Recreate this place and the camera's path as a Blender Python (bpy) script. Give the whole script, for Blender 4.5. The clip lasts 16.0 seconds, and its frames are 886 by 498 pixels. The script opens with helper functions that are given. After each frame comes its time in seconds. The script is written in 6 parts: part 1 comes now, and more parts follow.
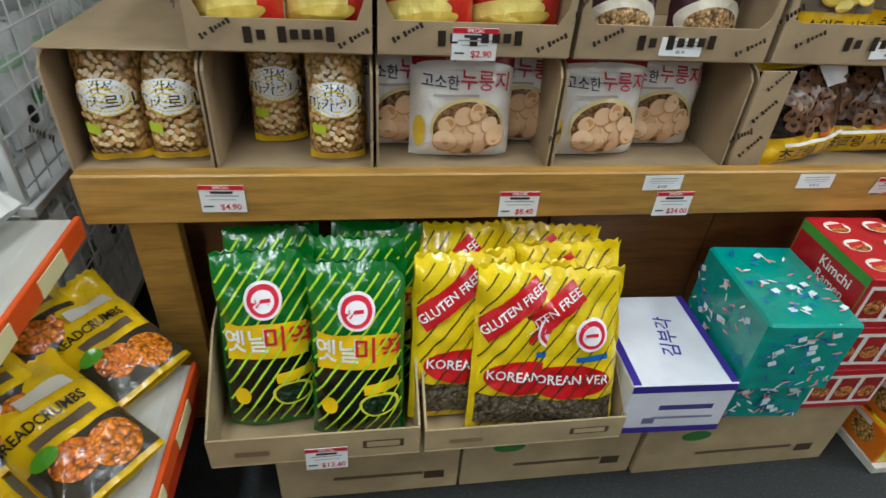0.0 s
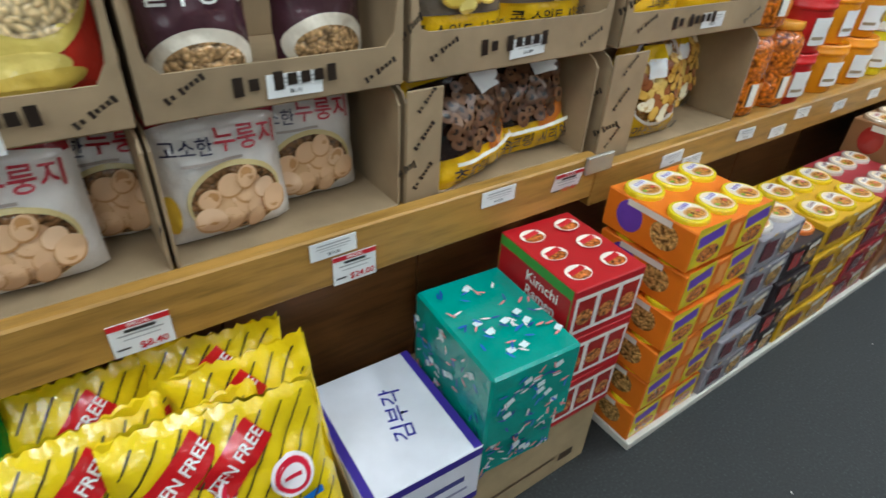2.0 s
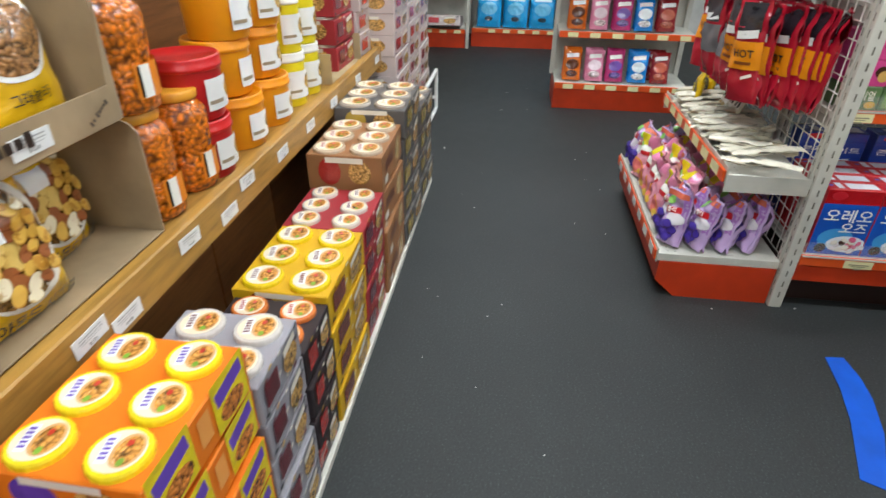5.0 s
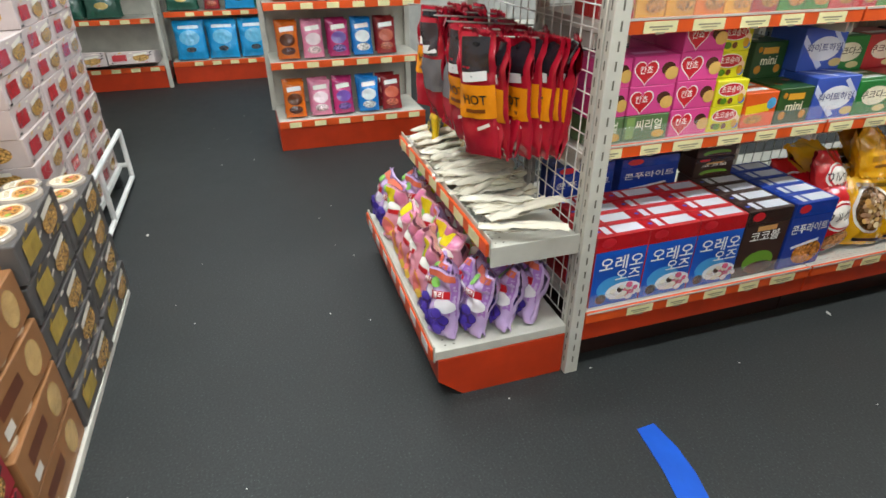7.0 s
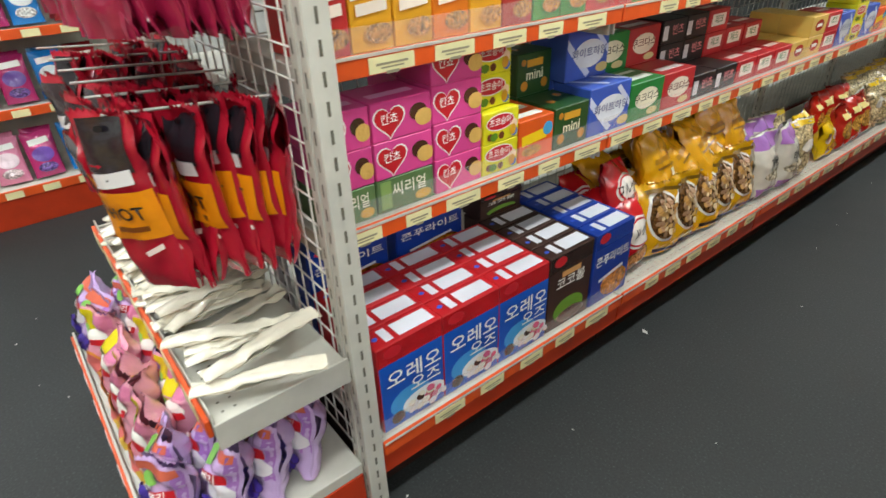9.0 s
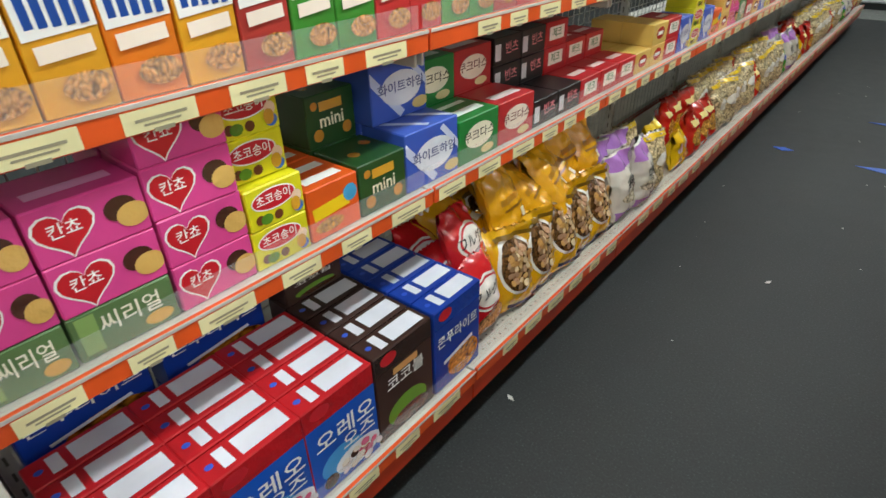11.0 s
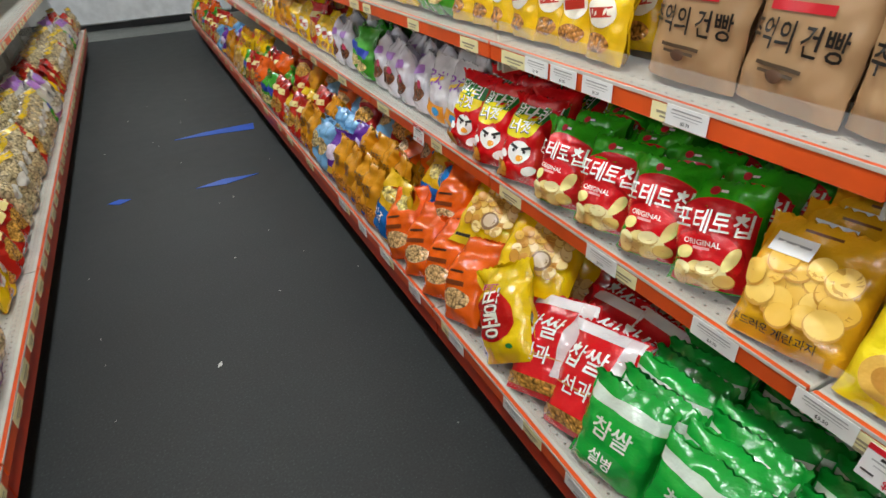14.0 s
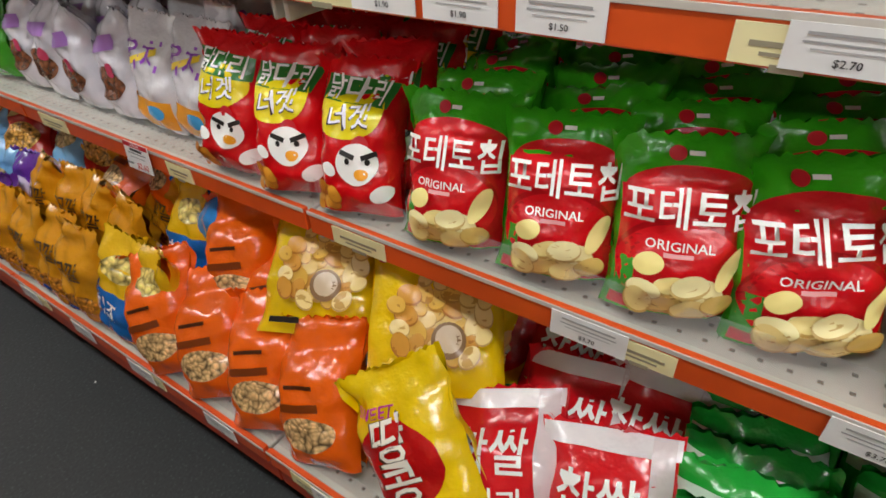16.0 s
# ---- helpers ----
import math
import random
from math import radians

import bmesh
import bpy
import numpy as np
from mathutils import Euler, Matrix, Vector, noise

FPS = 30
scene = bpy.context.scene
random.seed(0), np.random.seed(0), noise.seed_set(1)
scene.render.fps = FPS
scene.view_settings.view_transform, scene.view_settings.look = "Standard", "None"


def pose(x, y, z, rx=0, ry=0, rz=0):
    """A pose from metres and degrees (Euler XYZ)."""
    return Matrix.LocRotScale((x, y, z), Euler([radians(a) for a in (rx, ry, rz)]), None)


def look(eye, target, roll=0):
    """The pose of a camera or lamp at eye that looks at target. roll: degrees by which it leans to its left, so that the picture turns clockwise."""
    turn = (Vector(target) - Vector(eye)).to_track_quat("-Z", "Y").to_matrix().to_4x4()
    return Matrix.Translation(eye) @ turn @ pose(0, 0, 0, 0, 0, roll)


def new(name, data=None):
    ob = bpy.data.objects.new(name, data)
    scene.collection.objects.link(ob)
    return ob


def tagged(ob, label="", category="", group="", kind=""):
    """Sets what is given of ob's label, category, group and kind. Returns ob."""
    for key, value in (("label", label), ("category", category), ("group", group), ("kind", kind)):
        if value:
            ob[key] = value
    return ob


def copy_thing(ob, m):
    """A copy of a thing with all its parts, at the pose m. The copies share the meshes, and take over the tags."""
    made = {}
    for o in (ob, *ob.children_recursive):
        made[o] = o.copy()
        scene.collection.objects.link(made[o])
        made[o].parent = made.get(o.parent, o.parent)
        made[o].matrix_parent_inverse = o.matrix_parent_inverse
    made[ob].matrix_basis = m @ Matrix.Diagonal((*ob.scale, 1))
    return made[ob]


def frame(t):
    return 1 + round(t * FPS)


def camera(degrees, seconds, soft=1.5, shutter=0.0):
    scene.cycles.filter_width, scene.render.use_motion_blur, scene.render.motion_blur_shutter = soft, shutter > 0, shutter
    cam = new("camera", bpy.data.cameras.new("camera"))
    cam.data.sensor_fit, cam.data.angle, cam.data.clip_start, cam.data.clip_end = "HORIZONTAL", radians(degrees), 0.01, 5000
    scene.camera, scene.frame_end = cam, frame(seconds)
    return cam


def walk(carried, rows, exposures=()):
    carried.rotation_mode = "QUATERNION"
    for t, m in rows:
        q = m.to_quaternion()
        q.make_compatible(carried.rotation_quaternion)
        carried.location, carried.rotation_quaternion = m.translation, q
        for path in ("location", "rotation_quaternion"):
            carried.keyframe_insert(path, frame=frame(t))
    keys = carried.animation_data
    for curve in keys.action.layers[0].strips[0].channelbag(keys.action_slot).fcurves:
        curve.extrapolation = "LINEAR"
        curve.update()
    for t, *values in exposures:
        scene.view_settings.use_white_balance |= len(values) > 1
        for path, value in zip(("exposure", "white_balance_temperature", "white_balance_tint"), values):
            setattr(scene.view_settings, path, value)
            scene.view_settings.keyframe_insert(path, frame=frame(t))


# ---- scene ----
cam = camera(76.1, 16.0, shutter=0.2)
PATH = [
    (0, (0.99, 1.158, 1.331), (1.275, 2.77, 0.18), 4.3),
    (0.5, (1.096, 1.199, 1.306), (1.45, 2.817, 0.185), 3.9),
    (1, (1.145, 1.234, 1.301), (1.634, 2.828, 0.197), 4.0),
    (1.5, (1.176, 1.364, 1.321), (1.917, 2.854, 0.212), 3.8),
    (2, (1.322, 1.418, 1.326), (2.311, 2.746, 0.204), 3.5),
    (2.5, (1.501, 1.384, 1.339), (2.683, 2.561, 0.235), 2.4),
    (3, (1.559, 1.402, 1.358), (2.871, 2.446, 0.268), 1.9),
    (3.5, (1.606, 1.484, 1.411), (3.042, 2.379, 0.345), 2.0),
    (4, (1.653, 1.581, 1.401), (3.228, 2.241, 0.359), 2.3),
    (4.5, (1.712, 1.547, 1.388), (3.374, 1.968, 0.358), 1.4),
    (5, (1.937, 1.469, 1.38), (3.642, 1.67, 0.354), 0.9),
    (5.2, (2.024, 1.437, 1.384), (3.74, 1.553, 0.363), 0.7),
    (7.3, (2.73, 1.198, 1.388), (4.351, 0.589, 0.388), -0.1),
    (7.5, (2.782, 1.166, 1.384), (4.383, 0.513, 0.378), -0.2),
    (8, (2.946, 1.112, 1.417), (4.479, 0.323, 0.402), -0.5),
    (8.5, (3.038, 1.009, 1.395), (4.469, 0.056, 0.373), -0.9),
    (9, (3.106, 0.771, 1.4), (4.459, -0.281, 0.369), -1.9),
    (9.2, (3.125, 0.705, 1.397), (4.45, -0.383, 0.367), -2.0),
    (11.5, (3.347, 0.247, 1.391), (4.237, -1.205, 0.342), -1.3),
    (12, (3.409, 0.213, 1.426), (3.968, -1.398, 0.383), -1.8),
    (12.5, (3.336, 0.143, 1.4), (3.495, -1.564, 0.37), -2.5),
    (13, (3.29, -0.073, 1.347), (3.012, -1.762, 0.313), -2.9),
    (13.5, (3.291, -0.223, 1.334), (2.749, -1.842, 0.292), -2.9),
    (14, (3.39, -0.369, 1.349), (2.654, -1.905, 0.301), -2.9),
    (14.5, (3.413, -0.535, 1.298), (2.48, -1.952, 0.238), -3.0),
    (15, (3.24, -0.753, 1.202), (2.157, -2.034, 0.112), -3.5),
    (15.5, (3.154, -0.901, 1.139), (1.952, -2.015, -0.007), -3.2),
    (16, (3.114, -1.031, 1.158), (1.814, -1.966, -0.039), -3.1),
]
walk(cam, [(t, look(eye, target, roll)) for t, eye, target, roll in PATH],
     exposures=((0, -0.28, 6150, 7), (2, -0.3, 6000, 6), (3, -0.12, 6100, 7), (5, 0.12, 6250, 9), (7.3, 0.25, 6500, 8), (9, 0.25, 6550, 7), (12, 0.12, 6400, 7), (14, 0.08, 6550, 11), (16, -0.18, 6800, 15)))

# ---- light ----
world = bpy.data.worlds.new("world")
scene.world = world
world.use_nodes = True
world.node_tree.nodes["Background"].inputs[0].default_value = (0.9, 0.95, 1.0, 1)
world.node_tree.nodes["Background"].inputs[1].default_value = 0.12
TUBE_WATTS = 26.0
CEIL = 2.9
# Ceiling is out of view: grid assumed, extra tubes added to lift dark shelves.
TUBES = [(x, y) for x in (0.1, 3.4, 6.3) for y in (1.2, -0.9, -3.2, -5.6, -8.2)] + [(1.75, 1.75), (4.8, 1.6), (8.2, 1.2), (-1.6, 1.0)]


# ---- materials ----
def lin(code):
    c = [int(code[i:i + 2], 16) / 255 for i in (0, 2, 4)]
    return tuple(x / 12.92 if x < 0.04045 else ((x + 0.055) / 1.055) ** 2.4 for x in c)


MATS = {}


def mat(code, kind="film"):
    """A procedural material: film, card, paint, paper, wood, floor, food, nuts, loops, chips, metal, wall."""
    key = (code, kind)
    if key in MATS:
        return MATS[key]
    m = bpy.data.materials.new(f"{kind}_{code}")
    MATS[key] = m
    m.use_nodes = True
    nt = m.node_tree
    n, ln = nt.nodes, nt.links
    b = n["Principled BSDF"]
    col = lin(code)
    tc = n.new("ShaderNodeTexCoord")
    info = n.new("ShaderNodeObjectInfo")
    add = n.new("ShaderNodeVectorMath")
    add.operation = "MULTIPLY_ADD"
    add.inputs[1].default_value = (1, 1, 1)
    ln.new(tc.outputs["Object"], add.inputs[0])
    comb = n.new("ShaderNodeCombineXYZ")
    mul = n.new("ShaderNodeMath")
    mul.operation = "MULTIPLY"
    mul.inputs[1].default_value = 37.0
    ln.new(info.outputs["Random"], mul.inputs[0])
    ln.new(mul.outputs[0], comb.inputs[0])
    ln.new(mul.outputs[0], comb.inputs[2])
    ln.new(comb.outputs[0], add.inputs[2])
    vec = add.outputs[0]

    def noise_tex(scale, detail=3, rough=0.55):
        t = n.new("ShaderNodeTexNoise")
        t.inputs["Scale"].default_value, t.inputs["Detail"].default_value, t.inputs["Roughness"].default_value = scale, detail, rough
        ln.new(vec, t.inputs["Vector"])
        return t

    def ramp(src, stops):
        r = n.new("ShaderNodeValToRGB")
        e = r.color_ramp.elements
        while len(e) < len(stops):
            e.new(0.5)
        for el, (p, c) in zip(e, stops):
            el.position, el.color = p, (*c, 1)
        ln.new(src, r.inputs[0])
        return r.outputs[0]

    def bump(src, strength, dist=0.002, chain=None):
        bn = n.new("ShaderNodeBump")
        bn.inputs["Strength"].default_value, bn.inputs["Distance"].default_value = strength, dist
        ln.new(src, bn.inputs["Height"])
        if chain is not None:
            ln.new(chain, bn.inputs["Normal"])
        return bn.outputs[0]

    def shade(f):
        return tuple(min(1, x * f) for x in col)

    rough, spec = 0.5, 0.5
    if kind in ("food", "nuts", "loops", "chips"):
        scale = {"food": 110, "nuts": 82, "loops": 85, "chips": 64}[kind]
        v = n.new("ShaderNodeTexVoronoi")
        v.inputs["Scale"].default_value = scale
        warp = noise_tex(30, 2)
        mix = n.new("ShaderNodeVectorMath")
        mix.operation = "MULTIPLY_ADD"
        mix.inputs[1].default_value = (0.025,) * 3
        ln.new(warp.outputs["Color"], mix.inputs[0])
        ln.new(vec, mix.inputs[2])
        ln.new(mix.outputs[0], v.inputs["Vector"])
        # piece centres bright, gaps near black: shade between pieces painted into the colour
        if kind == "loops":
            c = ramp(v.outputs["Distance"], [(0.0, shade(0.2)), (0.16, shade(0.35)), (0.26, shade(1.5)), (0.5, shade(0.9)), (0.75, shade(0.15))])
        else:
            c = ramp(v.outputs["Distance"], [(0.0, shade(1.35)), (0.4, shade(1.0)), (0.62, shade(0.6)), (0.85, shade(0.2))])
        var = n.new("ShaderNodeMixRGB")
        var.blend_type = "MULTIPLY"
        var.inputs[0].default_value = 0.55
        bw = n.new("ShaderNodeRGBToBW")
        ln.new(v.outputs["Color"], bw.inputs[0])
        ln.new(c, var.inputs[1])
        ln.new(ramp(bw.outputs[0], [(0.2, (0.55, 0.5, 0.42)), (0.8, (1.25, 1.2, 1.1))]), var.inputs[2])
        ln.new(var.outputs[0], b.inputs["Base Color"])
        inv = n.new("ShaderNodeMath")
        inv.operation = "SUBTRACT"
        inv.inputs[0].default_value = 1
        ln.new(v.outputs["Distance"], inv.inputs[1])
        nb = bump(inv.outputs[0], 0.6, 0.006)
        ln.new(bump(noise_tex(22, 2).outputs["Fac"], 0.4, 0.01, nb), b.inputs["Normal"])
        rough = 0.22
        b.inputs["Coat Weight"].default_value = 0.6
        b.inputs["Coat Roughness"].default_value = 0.12
    elif kind == "wood":
        mp = n.new("ShaderNodeMapping")
        mp.inputs["Scale"].default_value = (1.6, 16, 16)
        ln.new(tc.outputs["Object"], mp.inputs[0])
        t = noise_tex(3.2, 6, 0.65)
        ln.new(mp.outputs[0], t.inputs["Vector"])
        t2 = noise_tex(2.3, 4)
        mix = n.new("ShaderNodeMixRGB")
        mix.blend_type = "MULTIPLY"
        mix.inputs[0].default_value = 0.6
        ln.new(ramp(t.outputs["Fac"], [(0.3, shade(0.62)), (0.52, shade(1.0)), (0.75, shade(1.22))]), mix.inputs[1])
        ln.new(ramp(t2.outputs["Fac"], [(0.3, (0.65, 0.6, 0.55)), (0.7, (1.1, 1.1, 1.1))]), mix.inputs[2])
        ln.new(mix.outputs[0], b.inputs["Base Color"])
        ln.new(bump(t.outputs["Fac"], 0.25, 0.002), b.inputs["Normal"])
        rough = 0.38
    elif kind == "floor":
        t, t2, t3 = noise_tex(1.1, 5, 0.6), noise_tex(140, 2), noise_tex(9, 6, 0.7)
        for q in (t, t2, t3):
            ln.new(tc.outputs["Object"], q.inputs["Vector"])
        mix = n.new("ShaderNodeMixRGB")
        mix.blend_type = "MULTIPLY"
        mix.inputs[0].default_value = 1.0
        ln.new(ramp(t.outputs["Fac"], [(0.3, shade(0.82)), (0.7, shade(1.18))]), mix.inputs[1])
        ln.new(ramp(t2.outputs["Fac"], [(0.35, (0.66,) * 3), (0.62, (1.1,) * 3), (0.72, (2.2,) * 3)]), mix.inputs[2])
        mix2 = n.new("ShaderNodeMixRGB")
        mix2.blend_type = "MULTIPLY"
        mix2.inputs[0].default_value = 0.7
        ln.new(mix.outputs[0], mix2.inputs[1])
        ln.new(ramp(t3.outputs["Fac"], [(0.35, (0.72,) * 3), (0.65, (1.2,) * 3)]), mix2.inputs[2])
        ln.new(mix2.outputs[0], b.inputs["Base Color"])
        ln.new(bump(t2.outputs["Fac"], 0.35, 0.001), b.inputs["Normal"])
        rr = n.new("ShaderNodeMapRange")
        rr.inputs["To Min"].default_value, rr.inputs["To Max"].default_value = 0.52, 0.75
        ln.new(t3.outputs["Fac"], rr.inputs[0])
        ln.new(rr.outputs[0], b.inputs["Roughness"])
        rough = None
    else:
        amount = {"film": 0.1, "card": 0.14, "paint": 0.1, "paper": 0.08, "metal": 0.15, "wall": 0.08, "ink": 0.05}[kind]
        t = noise_tex(7, 4)
        c = ramp(t.outputs["Fac"], [(0.3, shade(1 - amount * 1.6)), (0.7, shade(1 + amount))])
        ln.new(c, b.inputs["Base Color"])
        if kind == "film":
            t2, t3 = noise_tex(26, 3, 0.6), noise_tex(11, 1)
            nb = bump(t2.outputs["Fac"], 0.6, 0.008)
            ln.new(bump(t3.outputs["Fac"], 0.35, 0.02, nb), b.inputs["Normal"])
            rough = 0.2
            b.inputs["Coat Weight"].default_value = 0.5
            b.inputs["Coat Roughness"].default_value = 0.12
        elif kind == "card":
            mp = n.new("ShaderNodeMapping")
            mp.inputs["Scale"].default_value = (1, 1, 12)
            ln.new(vec, mp.inputs[0])
            t2 = noise_tex(40, 3)
            ln.new(mp.outputs[0], t2.inputs["Vector"])
            ln.new(bump(t2.outputs["Fac"], 0.2, 0.001, bump(noise_tex(6, 2).outputs["Fac"], 0.15, 0.01)), b.inputs["Normal"])
            rough = 0.75
        elif kind == "paint":
            ln.new(bump(noise_tex(90, 2).outputs["Fac"], 0.06, 0.001), b.inputs["Normal"])
            rough = 0.36
        elif kind == "paper":
            ln.new(bump(noise_tex(14, 2).outputs["Fac"], 0.1, 0.003), b.inputs["Normal"])
            rough = 0.42
        elif kind == "ink":
            rough = 0.3
        elif kind == "wall":
            rough = 0.8
        elif kind == "metal":
            b.inputs["Metallic"].default_value = 0.6
            rough = 0.4
    if rough is not None:
        b.inputs["Roughness"].default_value = rough
    return m


def clear_film():
    if "clear" in MATS:
        return MATS["clear"]
    m = bpy.data.materials.new("clear_acrylic")
    m.use_nodes = True
    nt = m.node_tree
    b = nt.nodes["Principled BSDF"]
    b.inputs["Base Color"].default_value = (0.9, 0.92, 0.92, 1)
    b.inputs["Roughness"].default_value = 0.08
    b.inputs["Alpha"].default_value = 0.08
    MATS["clear"] = m
    return m


def glow(name, colour, strength):
    m = bpy.data.materials.new(name)
    m.use_nodes = True
    b = m.node_tree.nodes["Principled BSDF"]
    b.inputs["Emission Color"].default_value = (*colour, 1)
    b.inputs["Emission Strength"].default_value = strength
    return m


# ---- mesh helpers ----
def link_mesh(name, verts, faces, mats, parent=None, label="", mi=None, smooth=False):
    me = bpy.data.meshes.new(name)
    me.from_pydata([tuple(v) for v in verts], [], faces)
    for m in mats:
        me.materials.append(m)
    if mi is not None:
        me.polygons.foreach_set("material_index", mi)
    if smooth:
        me.polygons.foreach_set("use_smooth", [True] * len(me.polygons))
    me.update()
    ob = new(name, me)
    if parent is not None:
        ob.parent = parent
    if label:
        tagged(ob, label)
    return ob


def box_geo(x0, x1, y0, y1, z0, z1, bev=0.002):
    """Vertices and faces of a cuboid with chamfered edges."""
    bm = bmesh.new()
    bmesh.ops.create_cube(bm, size=1)
    for v in bm.verts:
        v.co = Vector(((x0 + x1) / 2 + v.co.x * (x1 - x0), (y0 + y1) / 2 + v.co.y * (y1 - y0), (z0 + z1) / 2 + v.co.z * (z1 - z0)))
    if bev:
        bmesh.ops.bevel(bm, geom=bm.edges[:], offset=min(bev, (x1 - x0) / 3, (y1 - y0) / 3, (z1 - z0) / 3), segments=1, affect="EDGES")
    vs = [v.co.copy() for v in bm.verts]
    for i, v in enumerate(bm.verts):
        v.index = i
    fs = [[v.index for v in f.verts] for f in bm.faces]
    bm.free()
    return vs, fs


def slab(name, x0, x1, y0, y1, z0, z1, m, parent=None, label="", bev=0.002):
    vs, fs = box_geo(x0, x1, y0, y1, z0, z1, bev)
    return link_mesh(name, vs, fs, [m], parent, label)


def join_geo(items):
    vs, fs = [], []
    for v, f in items:
        o = len(vs)
        vs += v
        fs += [[i + o for i in q] for q in f]
    return vs, fs


def rod_geo(a, b, r, sides=6):
    a, b = Vector(a), Vector(b)
    q = (b - a).to_track_quat("Z", "Y")
    vs = [p + q @ Vector((r * math.cos(2 * math.pi * i / sides), r * math.sin(2 * math.pi * i / sides), 0)) for p in (a, b) for i in range(sides)]
    fs = [[i, (i + 1) % sides, sides + (i + 1) % sides, sides + i] for i in range(sides)] + [list(range(sides))[::-1], list(range(sides, 2 * sides))]
    return vs, fs


def lathe_geo(profile, sides=24, cx=0, cy=0, z=0):
    vs = [Vector((cx + r * math.cos(2 * math.pi * i / sides), cy + r * math.sin(2 * math.pi * i / sides), z + h)) for r, h in profile for i in range(sides)]
    fs = []
    for k in range(len(profile) - 1):
        for i in range(sides):
            j = (i + 1) % sides
            fs.append([k * sides + i, k * sides + j, (k + 1) * sides + j, (k + 1) * sides + i])
    fs.append(list(range(sides))[::-1])
    fs.append([(len(profile) - 1) * sides + i for i in range(sides)])
    return vs, fs


def empty(name, m, label, category, group="", kind=""):
    ob = new(name)
    ob.empty_display_size = 0.05
    ob.matrix_basis = m
    return tagged(ob, label, category, group, kind)


# ---- printing on surfaces ----
GLYPHS = {}


def glyphs(text):
    if text not in GLYPHS:
        cu = bpy.data.curves.new("letters", "FONT")
        cu.body, cu.align_x, cu.align_y, cu.resolution_u = text, "CENTER", "CENTER", 2
        cu.offset = 0.012
        ob = new("letters", cu)
        me = ob.evaluated_get(bpy.context.evaluated_depsgraph_get()).to_mesh()
        GLYPHS[text] = ([(v.co.x, v.co.y) for v in me.vertices], [list(p.vertices) for p in me.polygons])
        bpy.data.objects.remove(ob)
        bpy.data.curves.remove(cu)
    return GLYPHS[text]


def flat_shape(spec):
    """2D vertices and faces of a printed shape round its centre."""
    kind = spec[0]
    if kind == "t":
        vs, fs = glyphs(spec[5])
        return [(x * spec[3], y * spec[3]) for x, y in vs], fs
    w, h = spec[3], spec[4]
    if kind == "e":
        k, vs, fs = (36 if max(w, h) > 0.06 else 20), [(0, 0)], []
        rings = max(1, int(max(w, h) / 2 / 0.01))
        for r in range(1, rings + 1):
            vs += [(w / 2 * r / rings * math.cos(2 * math.pi * i / k), h / 2 * r / rings * math.sin(2 * math.pi * i / k)) for i in range(k)]
        for i in range(k):
            j = (i + 1) % k
            fs.append([0, 1 + i, 1 + j])
            for r in range(1, rings):
                fs.append([1 + (r - 1) * k + i, 1 + r * k + i, 1 + r * k + j, 1 + (r - 1) * k + j])
        return vs, fs
    if kind == "d":  # heart
        k, vs = 24, [(0, 0)]
        for i in range(k):
            a = 2 * math.pi * i / k
            vs.append((w / 2 * math.sin(a) ** 3, h / 2 * (13 * math.cos(a) - 5 * math.cos(2 * a) - 2 * math.cos(3 * a) - math.cos(4 * a)) / 15))
        return vs, [[0, 1 + (i + 1) % k, 1 + i] for i in range(k)]
    nx, ny = max(1, int(w / 0.011)), max(1, int(h / 0.011))
    vs = [(-w / 2 + w * i / nx, -h / 2 + h * j / ny) for j in range(ny + 1) for i in range(nx + 1)]
    return vs, [[j * (nx + 1) + i, j * (nx + 1) + i + 1, (j + 1) * (nx + 1) + i + 1, (j + 1) * (nx + 1) + i] for j in range(ny) for i in range(nx)]


def printed(parent, surface, specs, name="printed_artwork", lift=0.0022, clip=None):
    """Lays flat printed shapes on a surface(u, v, off). specs: ('r'|'e'|'d', u, v, w, h, mat, turn) or ('t', u, v, height, mat, text, turn)."""
    groups = {"t": ([], [], [], []), "r": ([], [], [], [])}
    for k, s in enumerate(specs):
        vs, fs, mi, ms = groups["t" if s[0] == "t" else "r"]
        m = s[4] if s[0] == "t" else s[5]
        turn = radians(s[6]) if len(s) > 6 else 0
        if m not in ms:
            ms.append(m)
        pts, faces = flat_shape(s)
        if s[0] == "t" and clip and abs(turn) < 0.3:
            fit = min(1.0, 1.76 * clip[0] / max(0.001, max(p[0] for p in pts) - min(p[0] for p in pts)))
            pts = [(x * fit, y * (fit ** 0.4)) for x, y in pts]
        o = len(vs)
        off = lift * (1 + 0.3 * min(k, 9)) + min(0.0004, 0.012 / len(specs)) * max(0, k - 9) + (0.0012 if s[0] == 't' and lift > 0.001 else 0)
        for x, y in pts:
            u, v = s[1] + x * math.cos(turn) - y * math.sin(turn), s[2] + x * math.sin(turn) + y * math.cos(turn)
            if clip:
                u, v = max(-clip[0], min(clip[0], u)), max(clip[1], min(clip[2], v))
            vs.append(surface(u, v, off))
        fs += [[i + o for i in f] for f in faces]
        mi += [ms.index(m)] * len(faces)
    for key, (vs, fs, mi, ms) in groups.items():
        if vs:
            link_mesh("lettering" if key == "t" else name, vs, fs, ms, parent, "", mi, smooth=True)


